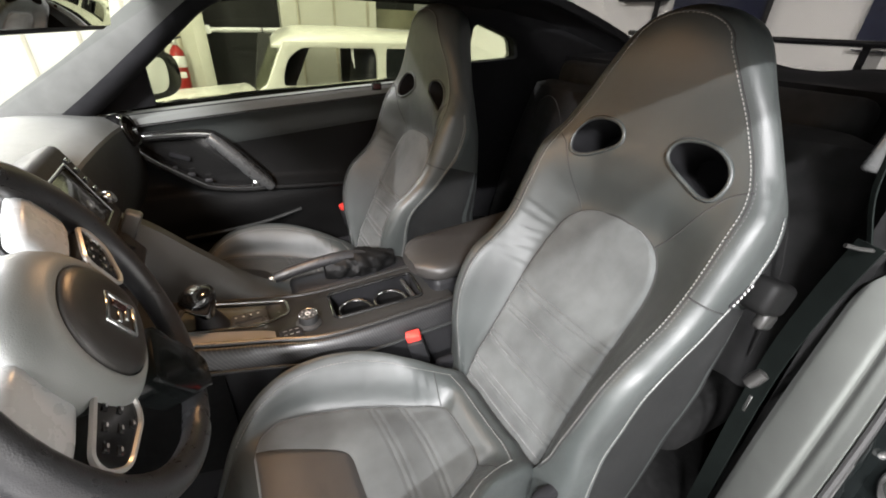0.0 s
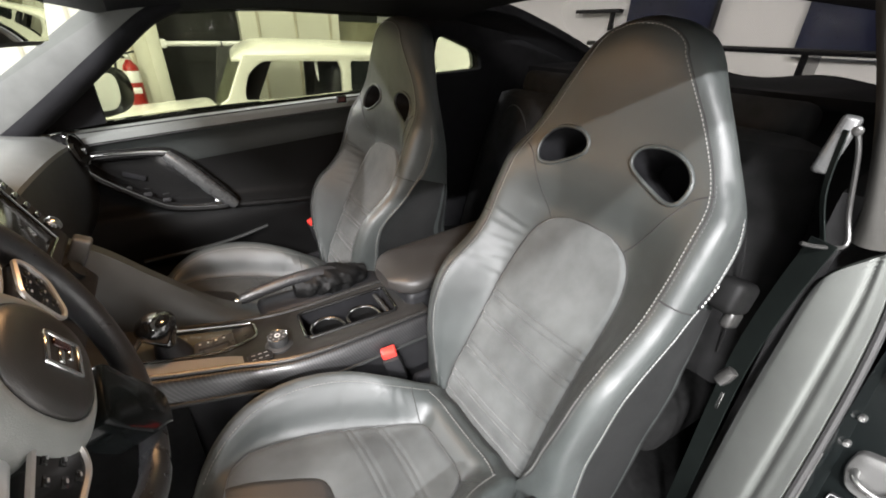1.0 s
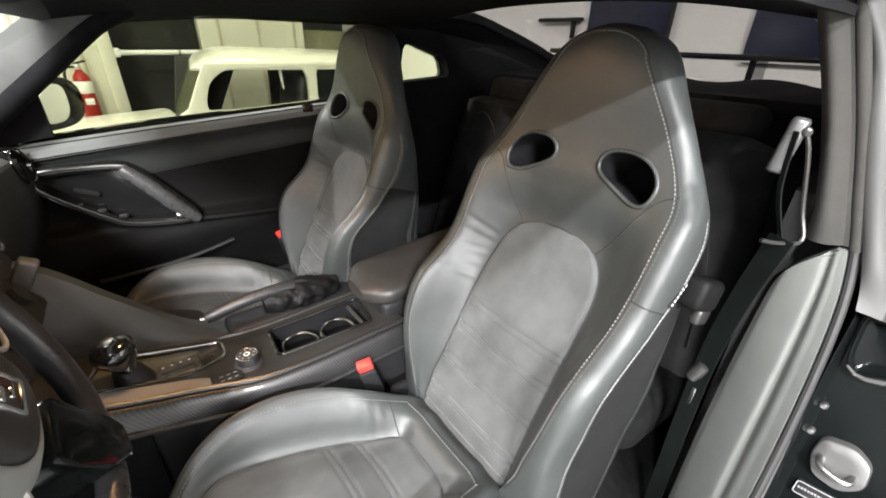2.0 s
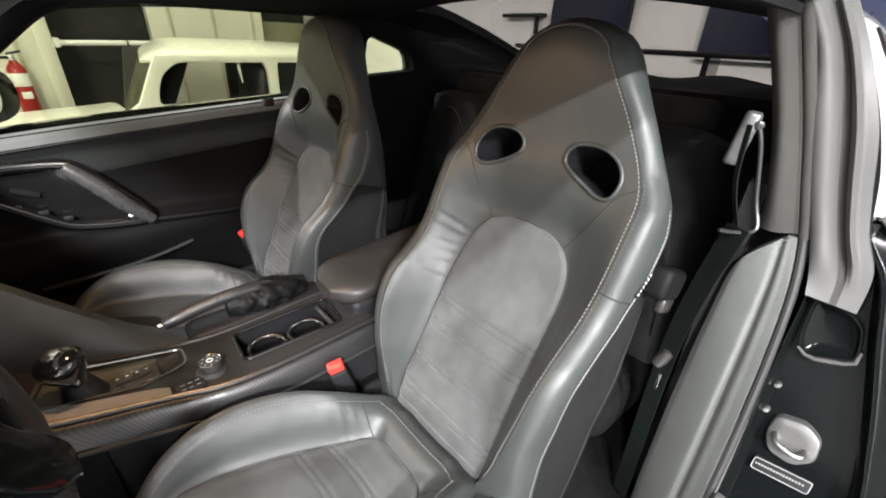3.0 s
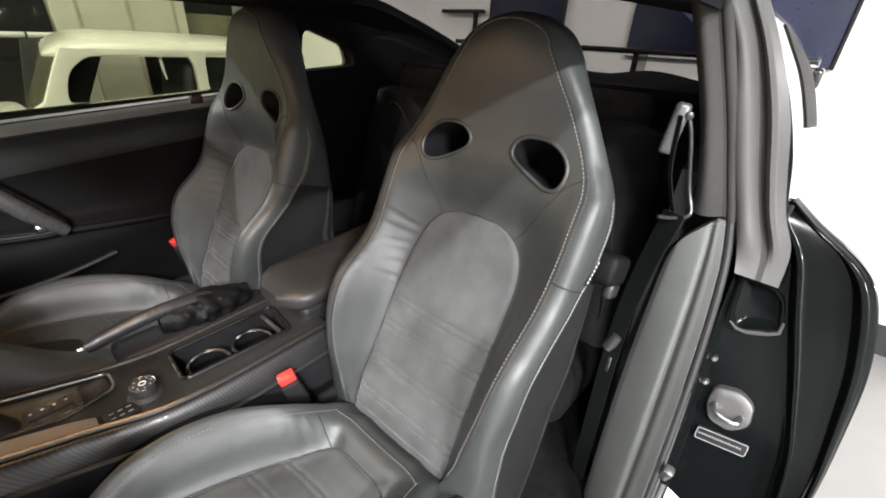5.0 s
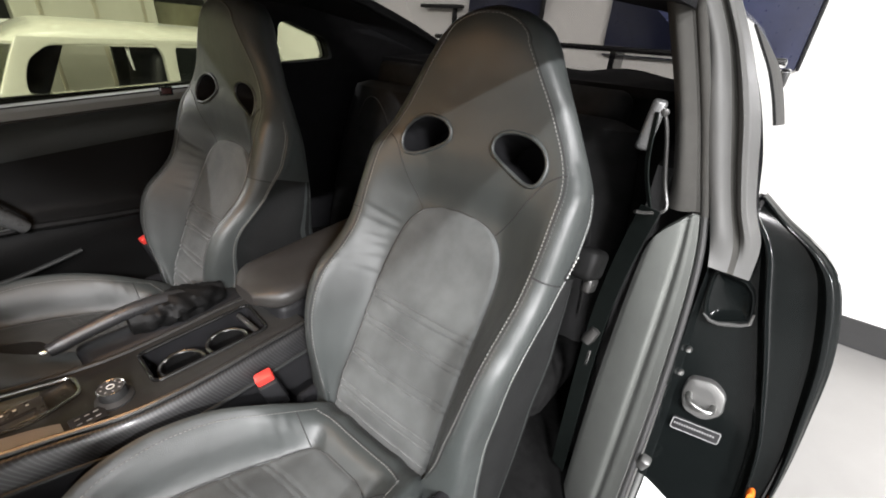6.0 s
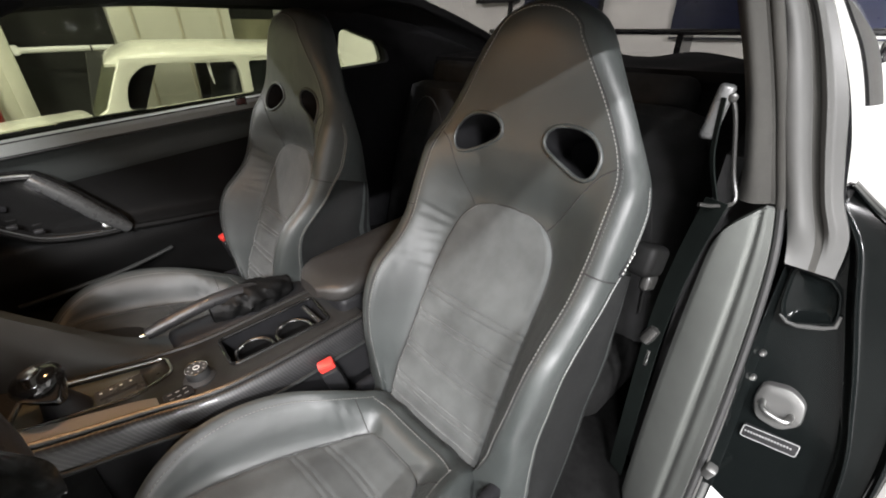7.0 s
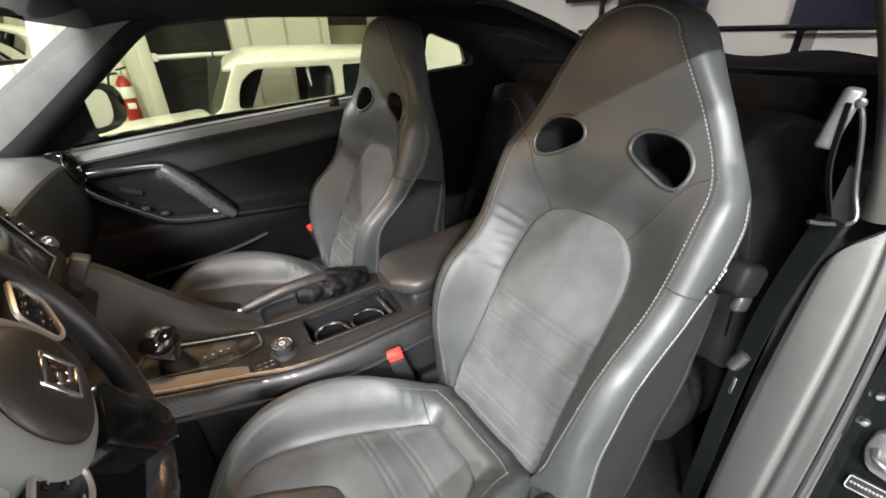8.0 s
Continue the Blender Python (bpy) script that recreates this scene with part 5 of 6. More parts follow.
def cushion_insert(a, d):
    w = a * CIN_W(d)
    edge = max(0, min((1 - abs(a)) / 0.10, (d - 0.138) / 0.02, (0.57 - d) / 0.012, 1))
    puff = 0.012 * (1 - (1 - edge) ** 2.2) - 0.003
    for d0, deep in ((0.222, 0.0034), (0.236, 0.0028), (0.290, 0.0034), (0.304, 0.0028)):
        e = d - d0 - 0.012 * a * a
        puff -= deep * math.exp(-(e / 0.0042) ** 2)
    return cpt(w, top_z(w, d) + puff, d)


part("cushion_insert", grid_bm(lambda u, v: cushion_insert(-1 + 2 * v, 0.138 + 0.432 * u), 110, 44), SUEDE, cushion, "grey suede seat panel")
edge_in = [(CIN_W(d) * 1.0, d) for d in np.linspace(0.5695, 0.1385, 50)] + [(-CIN_W(d), d) for d in np.linspace(0.1385, 0.5695, 50)]
part("insert_welt", tube([cpt(w, top_z(w, d) + 0.0002, d) for w, d in edge_in], 0.0011, 6), SEAM, cushion, "dark sewn welt")
for sgn in (1, -1):
    def rim_at(d, lift, sgn=sgn):
        w = C_WC(d)
        return cpt(sgn * w, top_z(w, d) + lift, d)
    runs = list(np.linspace(0.098, 0.60, 80))
    part("stitching", dashes([rim_at(d, 0.0016) for d in runs], lambda p: Vector((0, 0, 1))), THREAD, cushion, "pale stitching")
    part("crest_seam", tube([rim_at(d, -0.0004) + Vector((0, sgn * 0.0035, 0)) for d in runs], 0.0014, 5), SEAM, cushion)
    cross = [(sgn * w, 0.150 - 0.10 * (w - 0.085)) for w in np.linspace(0.085, 0.142, 10)]
    part("cross_seam", tube([cpt(w, top_z(w, d) + 0.0006, d) for w, d in cross], 0.0013, 5), SEAM, cushion)
rear = [(w, 0.084 + 0.016 * (abs(w) / 0.13) ** 5) for w in np.linspace(-0.13, 0.13, 50)]
part("rear_seam", tube([cpt(w, top_z(w, d) + 0.0008, d) for w, d in rear], 0.0014, 5), SEAM, cushion)
part("rear_stitching", dashes([cpt(w, top_z(w, d + 0.004) + 0.0016, d + 0.004) for w, d in rear], lambda p: Vector((0, 0, 1))), THREAD, cushion, "pale stitching")


PATCH_W = curve_of([0.388, 0.390, 0.395, 0.405, 0.42, 0.47, 0.515, 0.563], [0.044, 0.054, 0.064, 0.075, 0.084, 0.106, 0.124, 0.138])


def front_patch(u, v):
    """Smooth leather at the front of the seat panel, with rounded rear corners."""
    d = 0.388 + 0.175 * u
    w = (-1 + 2 * v) * PATCH_W(d) - 0.018
    edge = min(1, u / 0.06, (1 - abs(2 * v - 1)) / 0.06)
    return cpt(w, top_z(w, d) + 0.0095 + 0.0022 * edge, d)


part("front_patch", grid_bm(front_patch, 40, 36), DARK_LEATHER, cushion, "dark smooth leather front patch")
# frame, rails, recliner, levers
part("seat_base", box(0.46, 0.42, 0.16, (-0.25, 0, 0.12), 0.02), BLACK, seat, "black plastic seat base")
for sgn in (1, -1):
    part("rail", box(0.56, 0.035, 0.045, (-0.24, 0.19 * sgn, 0.0225), 0.006), BLACK, seat)
    part("recliner_cover", box(0.16, 0.025, 0.13, (-0.02, 0.205 * sgn, 0.27), 0.012, None, 3), HEADLINER, seat, "black recliner cover")
bump = box(0.100, 0.050, 0.062, tuple(seat_pt(-0.276, -0.112, 0.452)), 0.014, Matrix.Rotation(BETA, 4, "Y"), 3)
part("release_box", bump, DOOR_TRIM, seat, "black plastic backrest release box")
part("release_lever", box(0.055, 0.020, 0.034, tuple(seat_pt(-0.284, -0.150, 0.408)), 0.008, Matrix.Rotation(BETA, 4, "Y"), 3), CONSOLE_GREY, seat, "grey backrest release lever")
tag = box(0.010, 0.004, 0.056, tuple(seat_pt(-0.2665, -0.040, 0.440)), 0.001, Matrix.Rotation(BETA + 0.5, 4, "Y"))
tag_ob = part("side_tag", tag, BLACK, seat, "small sewn fabric tag with pale bars")
for k in range(6):
    part("tag_bar", box(0.0045, 0.0035, 0.004, tuple(seat_pt(-0.2675, -0.0295 - 0.0042 * k, 0.4212 + 0.0075 * k)), 0, Matrix.Rotation(BETA + 0.5, 4, "Y")), WHITE_LABEL, tag_ob)
seat.scale = (SIZE, SIZE, SIZE)
seat_2 = copy_thing(seat, Matrix.Translation(SEAT + Vector((-0.040, 0.761, -0.012))))
# its backrest stands four degrees steeper
hinge = Matrix.Translation((0, 0, CREASE)) @ Matrix.Rotation(radians(-4), 4, "Y") @ Matrix.Translation((0, 0, -CREASE))
for ch in seat_2.children:
    if ch.name.split(".")[0] in ("backrest", "release_box", "release_lever", "side_tag"):
        ch.matrix_basis = hinge
    if ch.name.split(".")[0] in ("release_box", "release_lever", "side_tag"):
        ch.matrix_basis = hinge @ Matrix.Translation((0, 0.545, 0))      # its levers are on the door side

# ---------------------------------------------------------------- rear seats
def back_bench(y):
    rs = thing("back_bench_place", loft([[Vector((0.66 + 0.13 * t + 0.075 * math.cos(q) * (1 - 0.35 * t), y + (0.245 - 0.06 * t ** 3) * math.copysign(abs(math.sin(q)) ** 0.6, math.sin(q)), 0.40 + 0.60 * t)) for q in [2 * math.pi * j / 32 for j in range(32)]] for t in [0, 0.1, 0.3, 0.5, 0.7, 0.85, 0.93, 0.97]] +
                                [[Vector((0.79 + 0.03 * math.cos(q), y + 0.13 * math.sin(q), 1.0)) for q in [2 * math.pi * j / 32 for j in range(32)]]]),
               DARK_CLOTH, "dark grey cloth back seat place", "back seat", "back seats")
    part("cushion", box(0.34, 0.46, 0.16, (0.52, y, 0.34), 0.05, pose(0, 0, 0, 0, 8, 0), 3), CARPET, rs)
    part("bolster_seam", tube([(0.668 + 0.12 * t - 0.055 + 0.02 * t, y + 0.20 * math.sin(3 * t - 1.5), 0.46 + 0.5 * abs(math.cos(3 * t - 1.5))) for t in np.linspace(0, 1, 24)], 0.002, 6), SEAM, rs)
    part("headrest", box(0.09, 0.26, 0.10, (0.86, y, 1.02), 0.035, pose(0, 0, 0, 0, 14, 0), 3), DARK_CLOTH, rs)
    return rs


back_bench(-0.36)
back_bench(0.36)

# ---------------------------------------------------------------- centre console
con = empty("centre_console", (-0.2, 0, 0.14))
tagged(con, "centre console with carbon-fibre sides and cup holders", "console")
KB = Vector((-0.2, 0, 0.14))


def kpart(name, bm, mat, label="", parent=None):
    for v in bm.verts:
        v.co -= KB
    return part(name, bm, mat, parent or con, label)


# the height of the console's top along its length
CT = curve_of([-0.72, -0.56, -0.42, -0.33, -0.05, 0.04], [0.66, 0.590, 0.556, 0.548, 0.560, 0.562])
C_L = curve_of([-0.72, -0.56, -0.42, -0.30, -0.04, 0.04], [-0.075, -0.062, -0.070, -0.100, -0.112, -0.112])   # near edge
C_R = curve_of([-0.72, -0.56, -0.42, -0.36, -0.30, -0.04, 0.04], [0.10, 0.100, 0.092, 0.088, 0.078, 0.072, 0.070])   # far edge


# top skin with an opening for the cup well and one for the gear plate
WELL = [(-0.268, -0.052), (-0.042, -0.070), (-0.030, 0.044), (-0.262, 0.052)]
GATE = [(-0.600, -0.024), (-0.430, -0.016), (-0.362, 0.016), (-0.362, 0.074), (-0.575, 0.082)]
xs = np.linspace(-0.70, 0.03, 40)
outer = [(x, C_L(x)) for x in xs] + [(x, C_R(x)) for x in reversed(xs)]
well_r = rounded(WELL, 0.016)
gate_r = rounded(GATE, 0.018)
kpart("top_cover", plate(outer, [well_r, gate_r], lambda a, b, d: (a, b, CT(a) - d), 0.012, 0.0025), CONSOLE_GREY, "satin grey console top")
# carbon sides: sloping out and down below the top edge
for sgn in (1, -1):
    def flank(u, v, sgn=sgn):
        x = -0.66 + 0.70 * u
        y0 = C_L(x) if sgn < 0 else C_R(x)
        out = 0.026 * v ** 0.8
        return (x, y0 + sgn * (out + 0.004), CT(x) - 0.004 + 0.004 * math.sin(math.pi * v) - 0.045 * v ** 1.4)
    kpart("carbon_flank", thicken(grid_bm(flank, 40, 10), 0.004, (0, 0, -1)), CARBON, "glossy carbon-fibre side panel")
    def lower(u, v, sgn=sgn):
        x = -0.68 + 0.74 * u
        y0 = (C_L(x) if sgn < 0 else C_R(x)) + sgn * 0.024
        return (x, y0 + sgn * 0.004 * v, CT(x) - 0.052 - (CT(x) - 0.052 - 0.145) * v)
    kpart("lower_side", thicken(grid_bm(lower, 30, 10), 0.01, (0, -sgn, 0)), BLACK)
    kpart("side_strip", tube([(x, (C_L(x) if sgn < 0 else C_R(x)) + sgn * 0.029, CT(x) - 0.055) for x in np.linspace(-0.66, 0.03, 30)], 0.006, 8), DASH, "dark strip under the carbon panel")
    kpart("edge_rail", tube([(x, (C_L(x) if sgn < 0 else C_R(x)) + sgn * 0.002, CT(x) + 0.001) for x in np.linspace(-0.60, 0.03, 40)], 0.0055, 8), CONSOLE_GREY)
# sloping satin strip along the near edge beside the gear plate
def edge_strip(u, v):
    x = -0.62 + 0.215 * u
    h = 0.004 * math.sin(math.pi * min(1, u * 1.25 + 0.2) / 2) * (1 - max(0, (u - 0.8) / 0.2) ** 2)
    return (x, C_L(x) + (0.038 - 0.010 * u) * v, CT(x) + 0.002 + h * v)


kpart("edge_strip", thicken(grid_bm(edge_strip, 24, 8), 0.004, (0, 0, -1)), STRIP_SATIN, "satin metallic edge strip, lightened for the lamp's reflection")
# cup well
wp = [Vector((a, b, 0)) for a, b in well_r]
wc = Vector((-0.15, -0.006, 0))
deep = [[Vector((wc.x + (p.x - wc.x) * k, wc.y + (p.y - wc.y) * k, CT(p.x) - d)) for p in wp] for d, k in ((0.0, 1.0), (0.010, 0.985), (0.020, 0.975), (0.075, 0.95))]
bmw = loft(deep, False)
bmw.faces.new([v for v in bmw.verts][-len(wp):])
kpart("cup_well", bmw, HEADLINER, "black cup well")
kpart("well_rim", tube([Vector((p.x, p.y, CT(p.x) + 0.001)) for p in wp], 0.0042, 8, True), PIANO)
for cx, cy in ((-0.205, -0.004), (-0.110, -0.008)):
    r = tube([(cx + 0.042 * math.cos(q), cy + 0.042 * math.sin(q), CT(cx) - 0.030) for q in [2 * math.pi * j / 36 for j in range(36)]], 0.0042, 8, True)
    ch = kpart("cup_ring", r, CHROME, "chrome cup holder ring")
    kpart("cup_sleeve", loft([[Vector((cx + rr * math.cos(q), cy + rr * math.sin(q), CT(cx) - dz)) for q in [2 * math.pi * j / 36 for j in range(36)]] for rr, dz in ((0.041, 0.034), (0.040, 0.05), (0.038, 0.073))], False), PIANO)
kpart("well_flap", box(0.012, 0.09, 0.05, (-0.052, -0.012, 0.535), 0.004, pose(0, 0, 0, 0, -28, 0)), CONSOLE_GREY, "slanted flap at the end of the cup well")
# drive mode dial and its buttons
dial = kpart("dial", lathe([(0.030, -0.004), (0.030, 0.004), (0.026, 0.007), (0.022, 0.010), (0.0215, 0.026), (0.0195, 0.029), (0.0, 0.029)], 32, (-0.328, -0.040, 0.548)), RUBBER, "black rotary dial")
part("dial_ring", tube([Vector((-0.328 + 0.0205 * math.cos(q), -0.040 + 0.0205 * math.sin(q), 0.5765)) - KB for q in [2 * math.pi * j / 32 for j in range(32)]], 0.0010, 6, True), CHROME, dial, "chrome dial ring")
bmk = bmesh.new()
for k in range(8):
    q = 2 * math.pi * k / 8
    box(0.0035, 0.0022, 0.0008, (-0.328 + 0.0145 * math.cos(q) + 0.2, -0.040 + 0.0145 * math.sin(q), 0.5775 - 0.14), 0, Matrix.Rotation(q, 4, "Z"), 1, bmk)
part("dial_marks", bmk, GREY_INK, dial, "white dial marks")
part("dial_glyph", tube([Vector((-0.328 + 0.0055 * math.cos(q), -0.040 + 0.0055 * math.sin(q), 0.5775)) - KB for q in [2 * math.pi * j / 14 for j in range(14)]], 0.0010, 5, True), WHITE_LABEL, dial)
kpart("button_plate", box(0.050, 0.034, 0.004, (-0.372, -0.062, 0.5525), 0.004), BLACK, "black button plate")
for i in range(2):
    for j in range(3):
        kpart("button_mark", box(0.0075, 0.0018, 0.0012, (-0.385 + 0.013 * j, -0.069 + 0.014 * i, 0.5550), 0.0003), GREY_INK)
# gear plate, chrome bezel, lever
kpart("gear_plate", plate(gate_r, [], lambda a, b, d: (a, b, CT(a) - 0.008 - d), 0.004), PLATE_GREY, "smoked grey shift plate")
kpart("gear_bezel", tube([Vector((a, b, CT(a) + 0.002)) for a, b in gate_r], 0.0038, 8, True), CHROME, "chrome shift bezel")
kpart("gate_block", box(0.085, 0.052, 0.012, (-0.452, 0.018, 0.558), 0.005), BAR_GREY)
kpart("gate_slot", box(0.060, 0.008, 0.002, (-0.452, 0.010, 0.5645), 0.001), DARK_CLOTH)
for k in range(4):
    kpart("gate_mark", box(0.0045, 0.004, 0.001, (-0.478 + 0.016 * k, 0.030, 0.5645), 0.0003), WHITE_LABEL)
kpart("gate_tray", box(0.055, 0.075, 0.003, (-0.395, 0.035, 0.5475), 0.002), CONSOLE_GREY)
kpart("lever_boot", lathe([(0.036, 0.0), (0.030, 0.02), (0.022, 0.045), (0.016, 0.08)], 18, (-0.525, 0.012, 0.565), pose(0, 0, 0, 0, -8, 0)), BLACK, "black gear lever boot")
knob = kpart("gear_knob", lathe([(0.0, -0.045), (0.014, -0.045), (0.020, -0.030), (0.031, -0.012), (0.0365, 0.003), (0.036, 0.014), (0.030, 0.023), (0.015, 0.028), (0.0, 0.030)], 28, (-0.535, 0.0, 0.654), pose(0, 0, 0, 0, -12, 0)), PIANO, "gloss black gear knob")
part("knob_cap", lathe([(0.0, 0.0), (0.015, 0.0), (0.013, 0.003), (0.0, 0.004)], 24, (-0.335 - 0.0063, 0.0, 0.5425), pose(0, 0, 0, 0, -12, 0)), CHROME, knob, "satin chrome knob cap")
kpart("gear_stick", tube([(-0.526, 0.008, 0.60), (-0.532, 0.002, 0.63)], 0.009, 10), CHROME)
# knee panel towards the dash on the far side
KNEE = curve_of([-0.74, -0.605, -0.525, -0.411, -0.34], [0.86, 0.785, 0.699, 0.584, 0.545])
knee = grid_bm(lambda u, v: (lambda x: (x, 0.132 - 0.036 * v - 0.010 * math.sin(math.pi * v), KNEE(x) + (min(CT(x) - 0.012, KNEE(x)) - KNEE(x)) * v))(-0.74 + 0.40 * u), 24, 10)
kpart("knee_panel", thicken(knee, 0.03, (0, 1, 0)), KNEE_GREY, "grey soft knee panel")
near_knee = grid_bm(lambda u, v: (-0.72 + 0.20 * u, -0.092 - 0.03 * v, (0.60 - 0.07 * u) - 0.28 * v), 14, 10)
kpart("near_knee_panel", thicken(near_knee, 0.02, (0, 1, 0)), CARPET)
# armrest lid
arm_rings = []
for t in np.linspace(0, 1, 22):
    x = -0.045 + 0.42 * t
    k = math.sin(min(1, t / 0.16) * math.pi / 2) ** 0.7
    h = 0.030 * (1 - 0.0 * t)
    arm_rings.append([Vector((x, 0.012 + (0.100 * (0.42 + 0.58 * k)) * math.copysign(abs(math.cos(q)) ** 0.55, math.cos(q)), 0.612 + 0.035 * t + h * (0.55 + 0.45 * k) * math.copysign(abs(math.sin(q)) ** 0.7, math.sin(q)))) for q in [2 * math.pi * j / 30 for j in range(30)]])
kpart("armrest_lid", loft(arm_rings), ARM_LEATHER, "padded leather armrest lid")
kpart("armrest_box", box(0.40, 0.17, 0.42, (0.19, 0.012, 0.385), 0.02, None, 3), BLACK, "black armrest bin")
# hand brake on the far side
hb = empty("hand_brake", (-0.18, 0.135, 0.50))
tagged(hb, "leather hand brake lever with a pleated boot", "hand brake")
HBK = Vector((-0.18, 0.135, 0.50))


def hpart(name, bm, mat, label=""):
    for v in bm.verts:
        v.co -= HBK
    return part(name, bm, mat, hb, label)


hpath = through_points([(-0.375, 0.134, 0.585), (-0.32, 0.134, 0.596), (-0.25, 0.132, 0.606), (-0.18, 0.130, 0.606), (-0.12, 0.128, 0.595)], 24)
hpart("grip", tube(hpath, [0.012, 0.0135, 0.0145] + [0.0155] * 10 + [0.016] * 8 + [0.015, 0.014, 0.012], 14), RIM_LEATHER, "stitched leather grip")
hpart("button", lathe([(0, 0), (0.006, 0), (0.006, 0.008), (0.004, 0.011), (0, 0.011)], 14, (-0.378, 0.134, 0.5845), pose(0, 0, 0, 0, -80, 0)), CHROME, "chrome release button")
boot = []
for t in np.linspace(0, 1, 40):
    ring = []
    for q in [2 * math.pi * j / 30 for j in range(30)]:
        fold = 1 + 0.30 * noise.noise(Vector((t * 9 + 2 * math.cos(q), 2.2 * math.sin(q), 4.0))) - 0.10 * abs(math.sin(t * 9 + 1.3 * math.cos(q)))
        ring.append(Vector((-0.245 + 0.20 * t, 0.130 + (0.018 + 0.026 * math.sin(math.pi * t) ** 0.8) * fold * math.cos(q), 0.572 + 0.018 * t - 0.02 * t * t + (0.026 + 0.016 * math.sin(math.pi * t)) * fold * math.sin(q))))
    boot.append(ring)
hpart("boot", loft(boot), DOOR_TRIM, "pleated leather boot")
hpart("mount", box(0.34, 0.10, 0.10, (-0.17, 0.130, 0.505), 0.02, None, 3), BLACK)

# ---------------------------------------------------------------- seat belt buckles
def buckle(x, y, z, rz):
    b = thing("belt_buckle", box(0.040, 0.026, 0.085, (0, 0, -0.045), 0.006, pose(0, 0, 0, 8, 0, 0)), BLACK, "black belt buckle with a red press button", "buckle", "belt buckles")
    part("press_button", box(0.036, 0.024, 0.022, (0, 0, 0.006), 0.005, pose(0, 0, 0, 8, 0, 0)), RED_PLASTIC, b, "red press button")
    part("stalk", tube([(0, 0, -0.085), (0.01, 0.006, -0.15), (0.02, 0.01, -0.25)], 0.010, 8), BLACK, b)
    b.matrix_world = pose(x, y, z, 0, -16, rz)
    return b


buckle(-0.112, -0.165, 0.518, -20)
buckle(-0.044, 0.645, 0.525, 10)

# ---------------------------------------------------------------- driver's belt and its guide
belt = empty("seat_belt", (0.42, -0.69, 0.16))
tagged(belt, "dark woven seat belt hanging beside the pillar", "seat belt")
SB = Vector((0.42, -0.69, 0.16))


def bpart(name, bm, mat, label=""):
    for v in bm.verts:
        v.co -= SB
    return part(name, bm, mat, belt, label)


def ribbon(path, across, width, thick=0.0022):
    a = Vector(across).normalized() * width / 2
    path = [Vector(p) for p in path]
    nrm = (path[-1] - path[0]).cross(a).normalized() * thick
    return loft([[p - a, p + a, p + a + nrm, p - a + nrm] for p in path])


bpart("webbing", ribbon(through_points([(0.375, -0.690, 0.925), (0.40, -0.668, 0.80), (0.405, -0.655, 0.66), (0.40, -0.655, 0.50), (0.385, -0.665, 0.17)], 24), (0.40, 0.92, 0), 0.040), WEBBING, "dark green-black webbing")
bpart("upper_webbing", ribbon(through_points([(0.372, -0.655, 1.085), (0.366, -0.664, 1.0), (0.37, -0.688, 0.928)], 12), (0.6, 0.8, 0), 0.009), WEBBING)
bpart("slide_loop", tube(through_points([(0.395, -0.652, 1.10), (0.398, -0.672, 1.06), (0.402, -0.695, 0.97), (0.392, -0.712, 0.925), (0.368, -0.690, 0.918), (0.345, -0.672, 0.922)], 26), 0.0034, 8), CONSOLE_GREY, "grey belt guide loop")
bpart("guide_head", box(0.016, 0.024, 0.085, (0.382, -0.650, 1.062), 0.007, pose(0, 0, 0, 8, 8, 20), 3), BAR_GREY, "dull grey belt guide head")
bpart("guide_bolt", lathe([(0, 0), (0.007, 0), (0.007, 0.004), (0.004, 0.006), (0, 0.006)], 16, (0.386, -0.664, 1.085), pose(0, 0, 0, 0, -90, 20)), CONSOLE_GREY)
bpart("latch_stop", lathe([(0, 0), (0.010, 0.002), (0.012, 0.016), (0.010, 0.034), (0, 0.038)], 16, (0.292, -0.664, 0.655), pose(0, 0, 0, 20, 20, 0)), CONSOLE_GREY, "grey plastic stop button")
bpart("latch_tongue", box(0.003, 0.006, 0.04, (0.320, -0.672, 0.600), 0.001), CHROME, "chrome latch tongue")

# ---------------------------------------------------------------- steering wheel
TILT_W = radians(20)
WN = Vector((math.cos(TILT_W), 0, math.sin(TILT_W)))      # towards the driver
WU = Vector((-math.sin(TILT_W), 0, math.cos(TILT_W)))
WC = Vector((-0.584, -0.398, 0.901))
SPIN = radians(17)                                       # the wheel is turned a little
sw = empty("steering_wheel", WC)
tagged(sw, "leather steering wheel with dark thumb-switch spokes", "steering wheel")


def wpt(y, u, n=0.0):
    """A place on the wheel: across, up in its plane, and towards the driver."""
    y, u = y * math.cos(SPIN) - u * math.sin(SPIN), u * math.cos(SPIN) + y * math.sin(SPIN)
    return Vector((0, y, 0)) + WU * u + WN * n


rim = [wpt(0.176 * math.cos(q), 0.176 * math.sin(q) * (1 if math.sin(q) > -0.92 else 0.985)) for q in [2 * math.pi * j / 72 for j in range(72)]]
part("rim", tube(rim, [0.0165 + 0.0015 * math.cos(4 * math.pi * j / 72) for j in range(72)], 14, True), RIM_LEATHER, sw, "stitched black leather rim")
part("rim_stitching", dashes([wpt(0.1605 * math.cos(q), 0.1605 * math.sin(q), 0.006) for q in [2 * math.pi * j / 120 for j in range(121)]], lambda p: WN, 0.005, 0.006), SEAM, sw)
def pad_ring(k, h):
    return [wpt(-0.012 + k * 0.094 * math.copysign(abs(math.cos(q)) ** 0.88, math.cos(q)), 0.008 + k * (0.082 + 0.008 * math.sin(q)) * math.copysign(abs(math.sin(q)) ** 0.88, math.sin(q)), h) for q in [2 * math.pi * j / 48 for j in range(48)]]


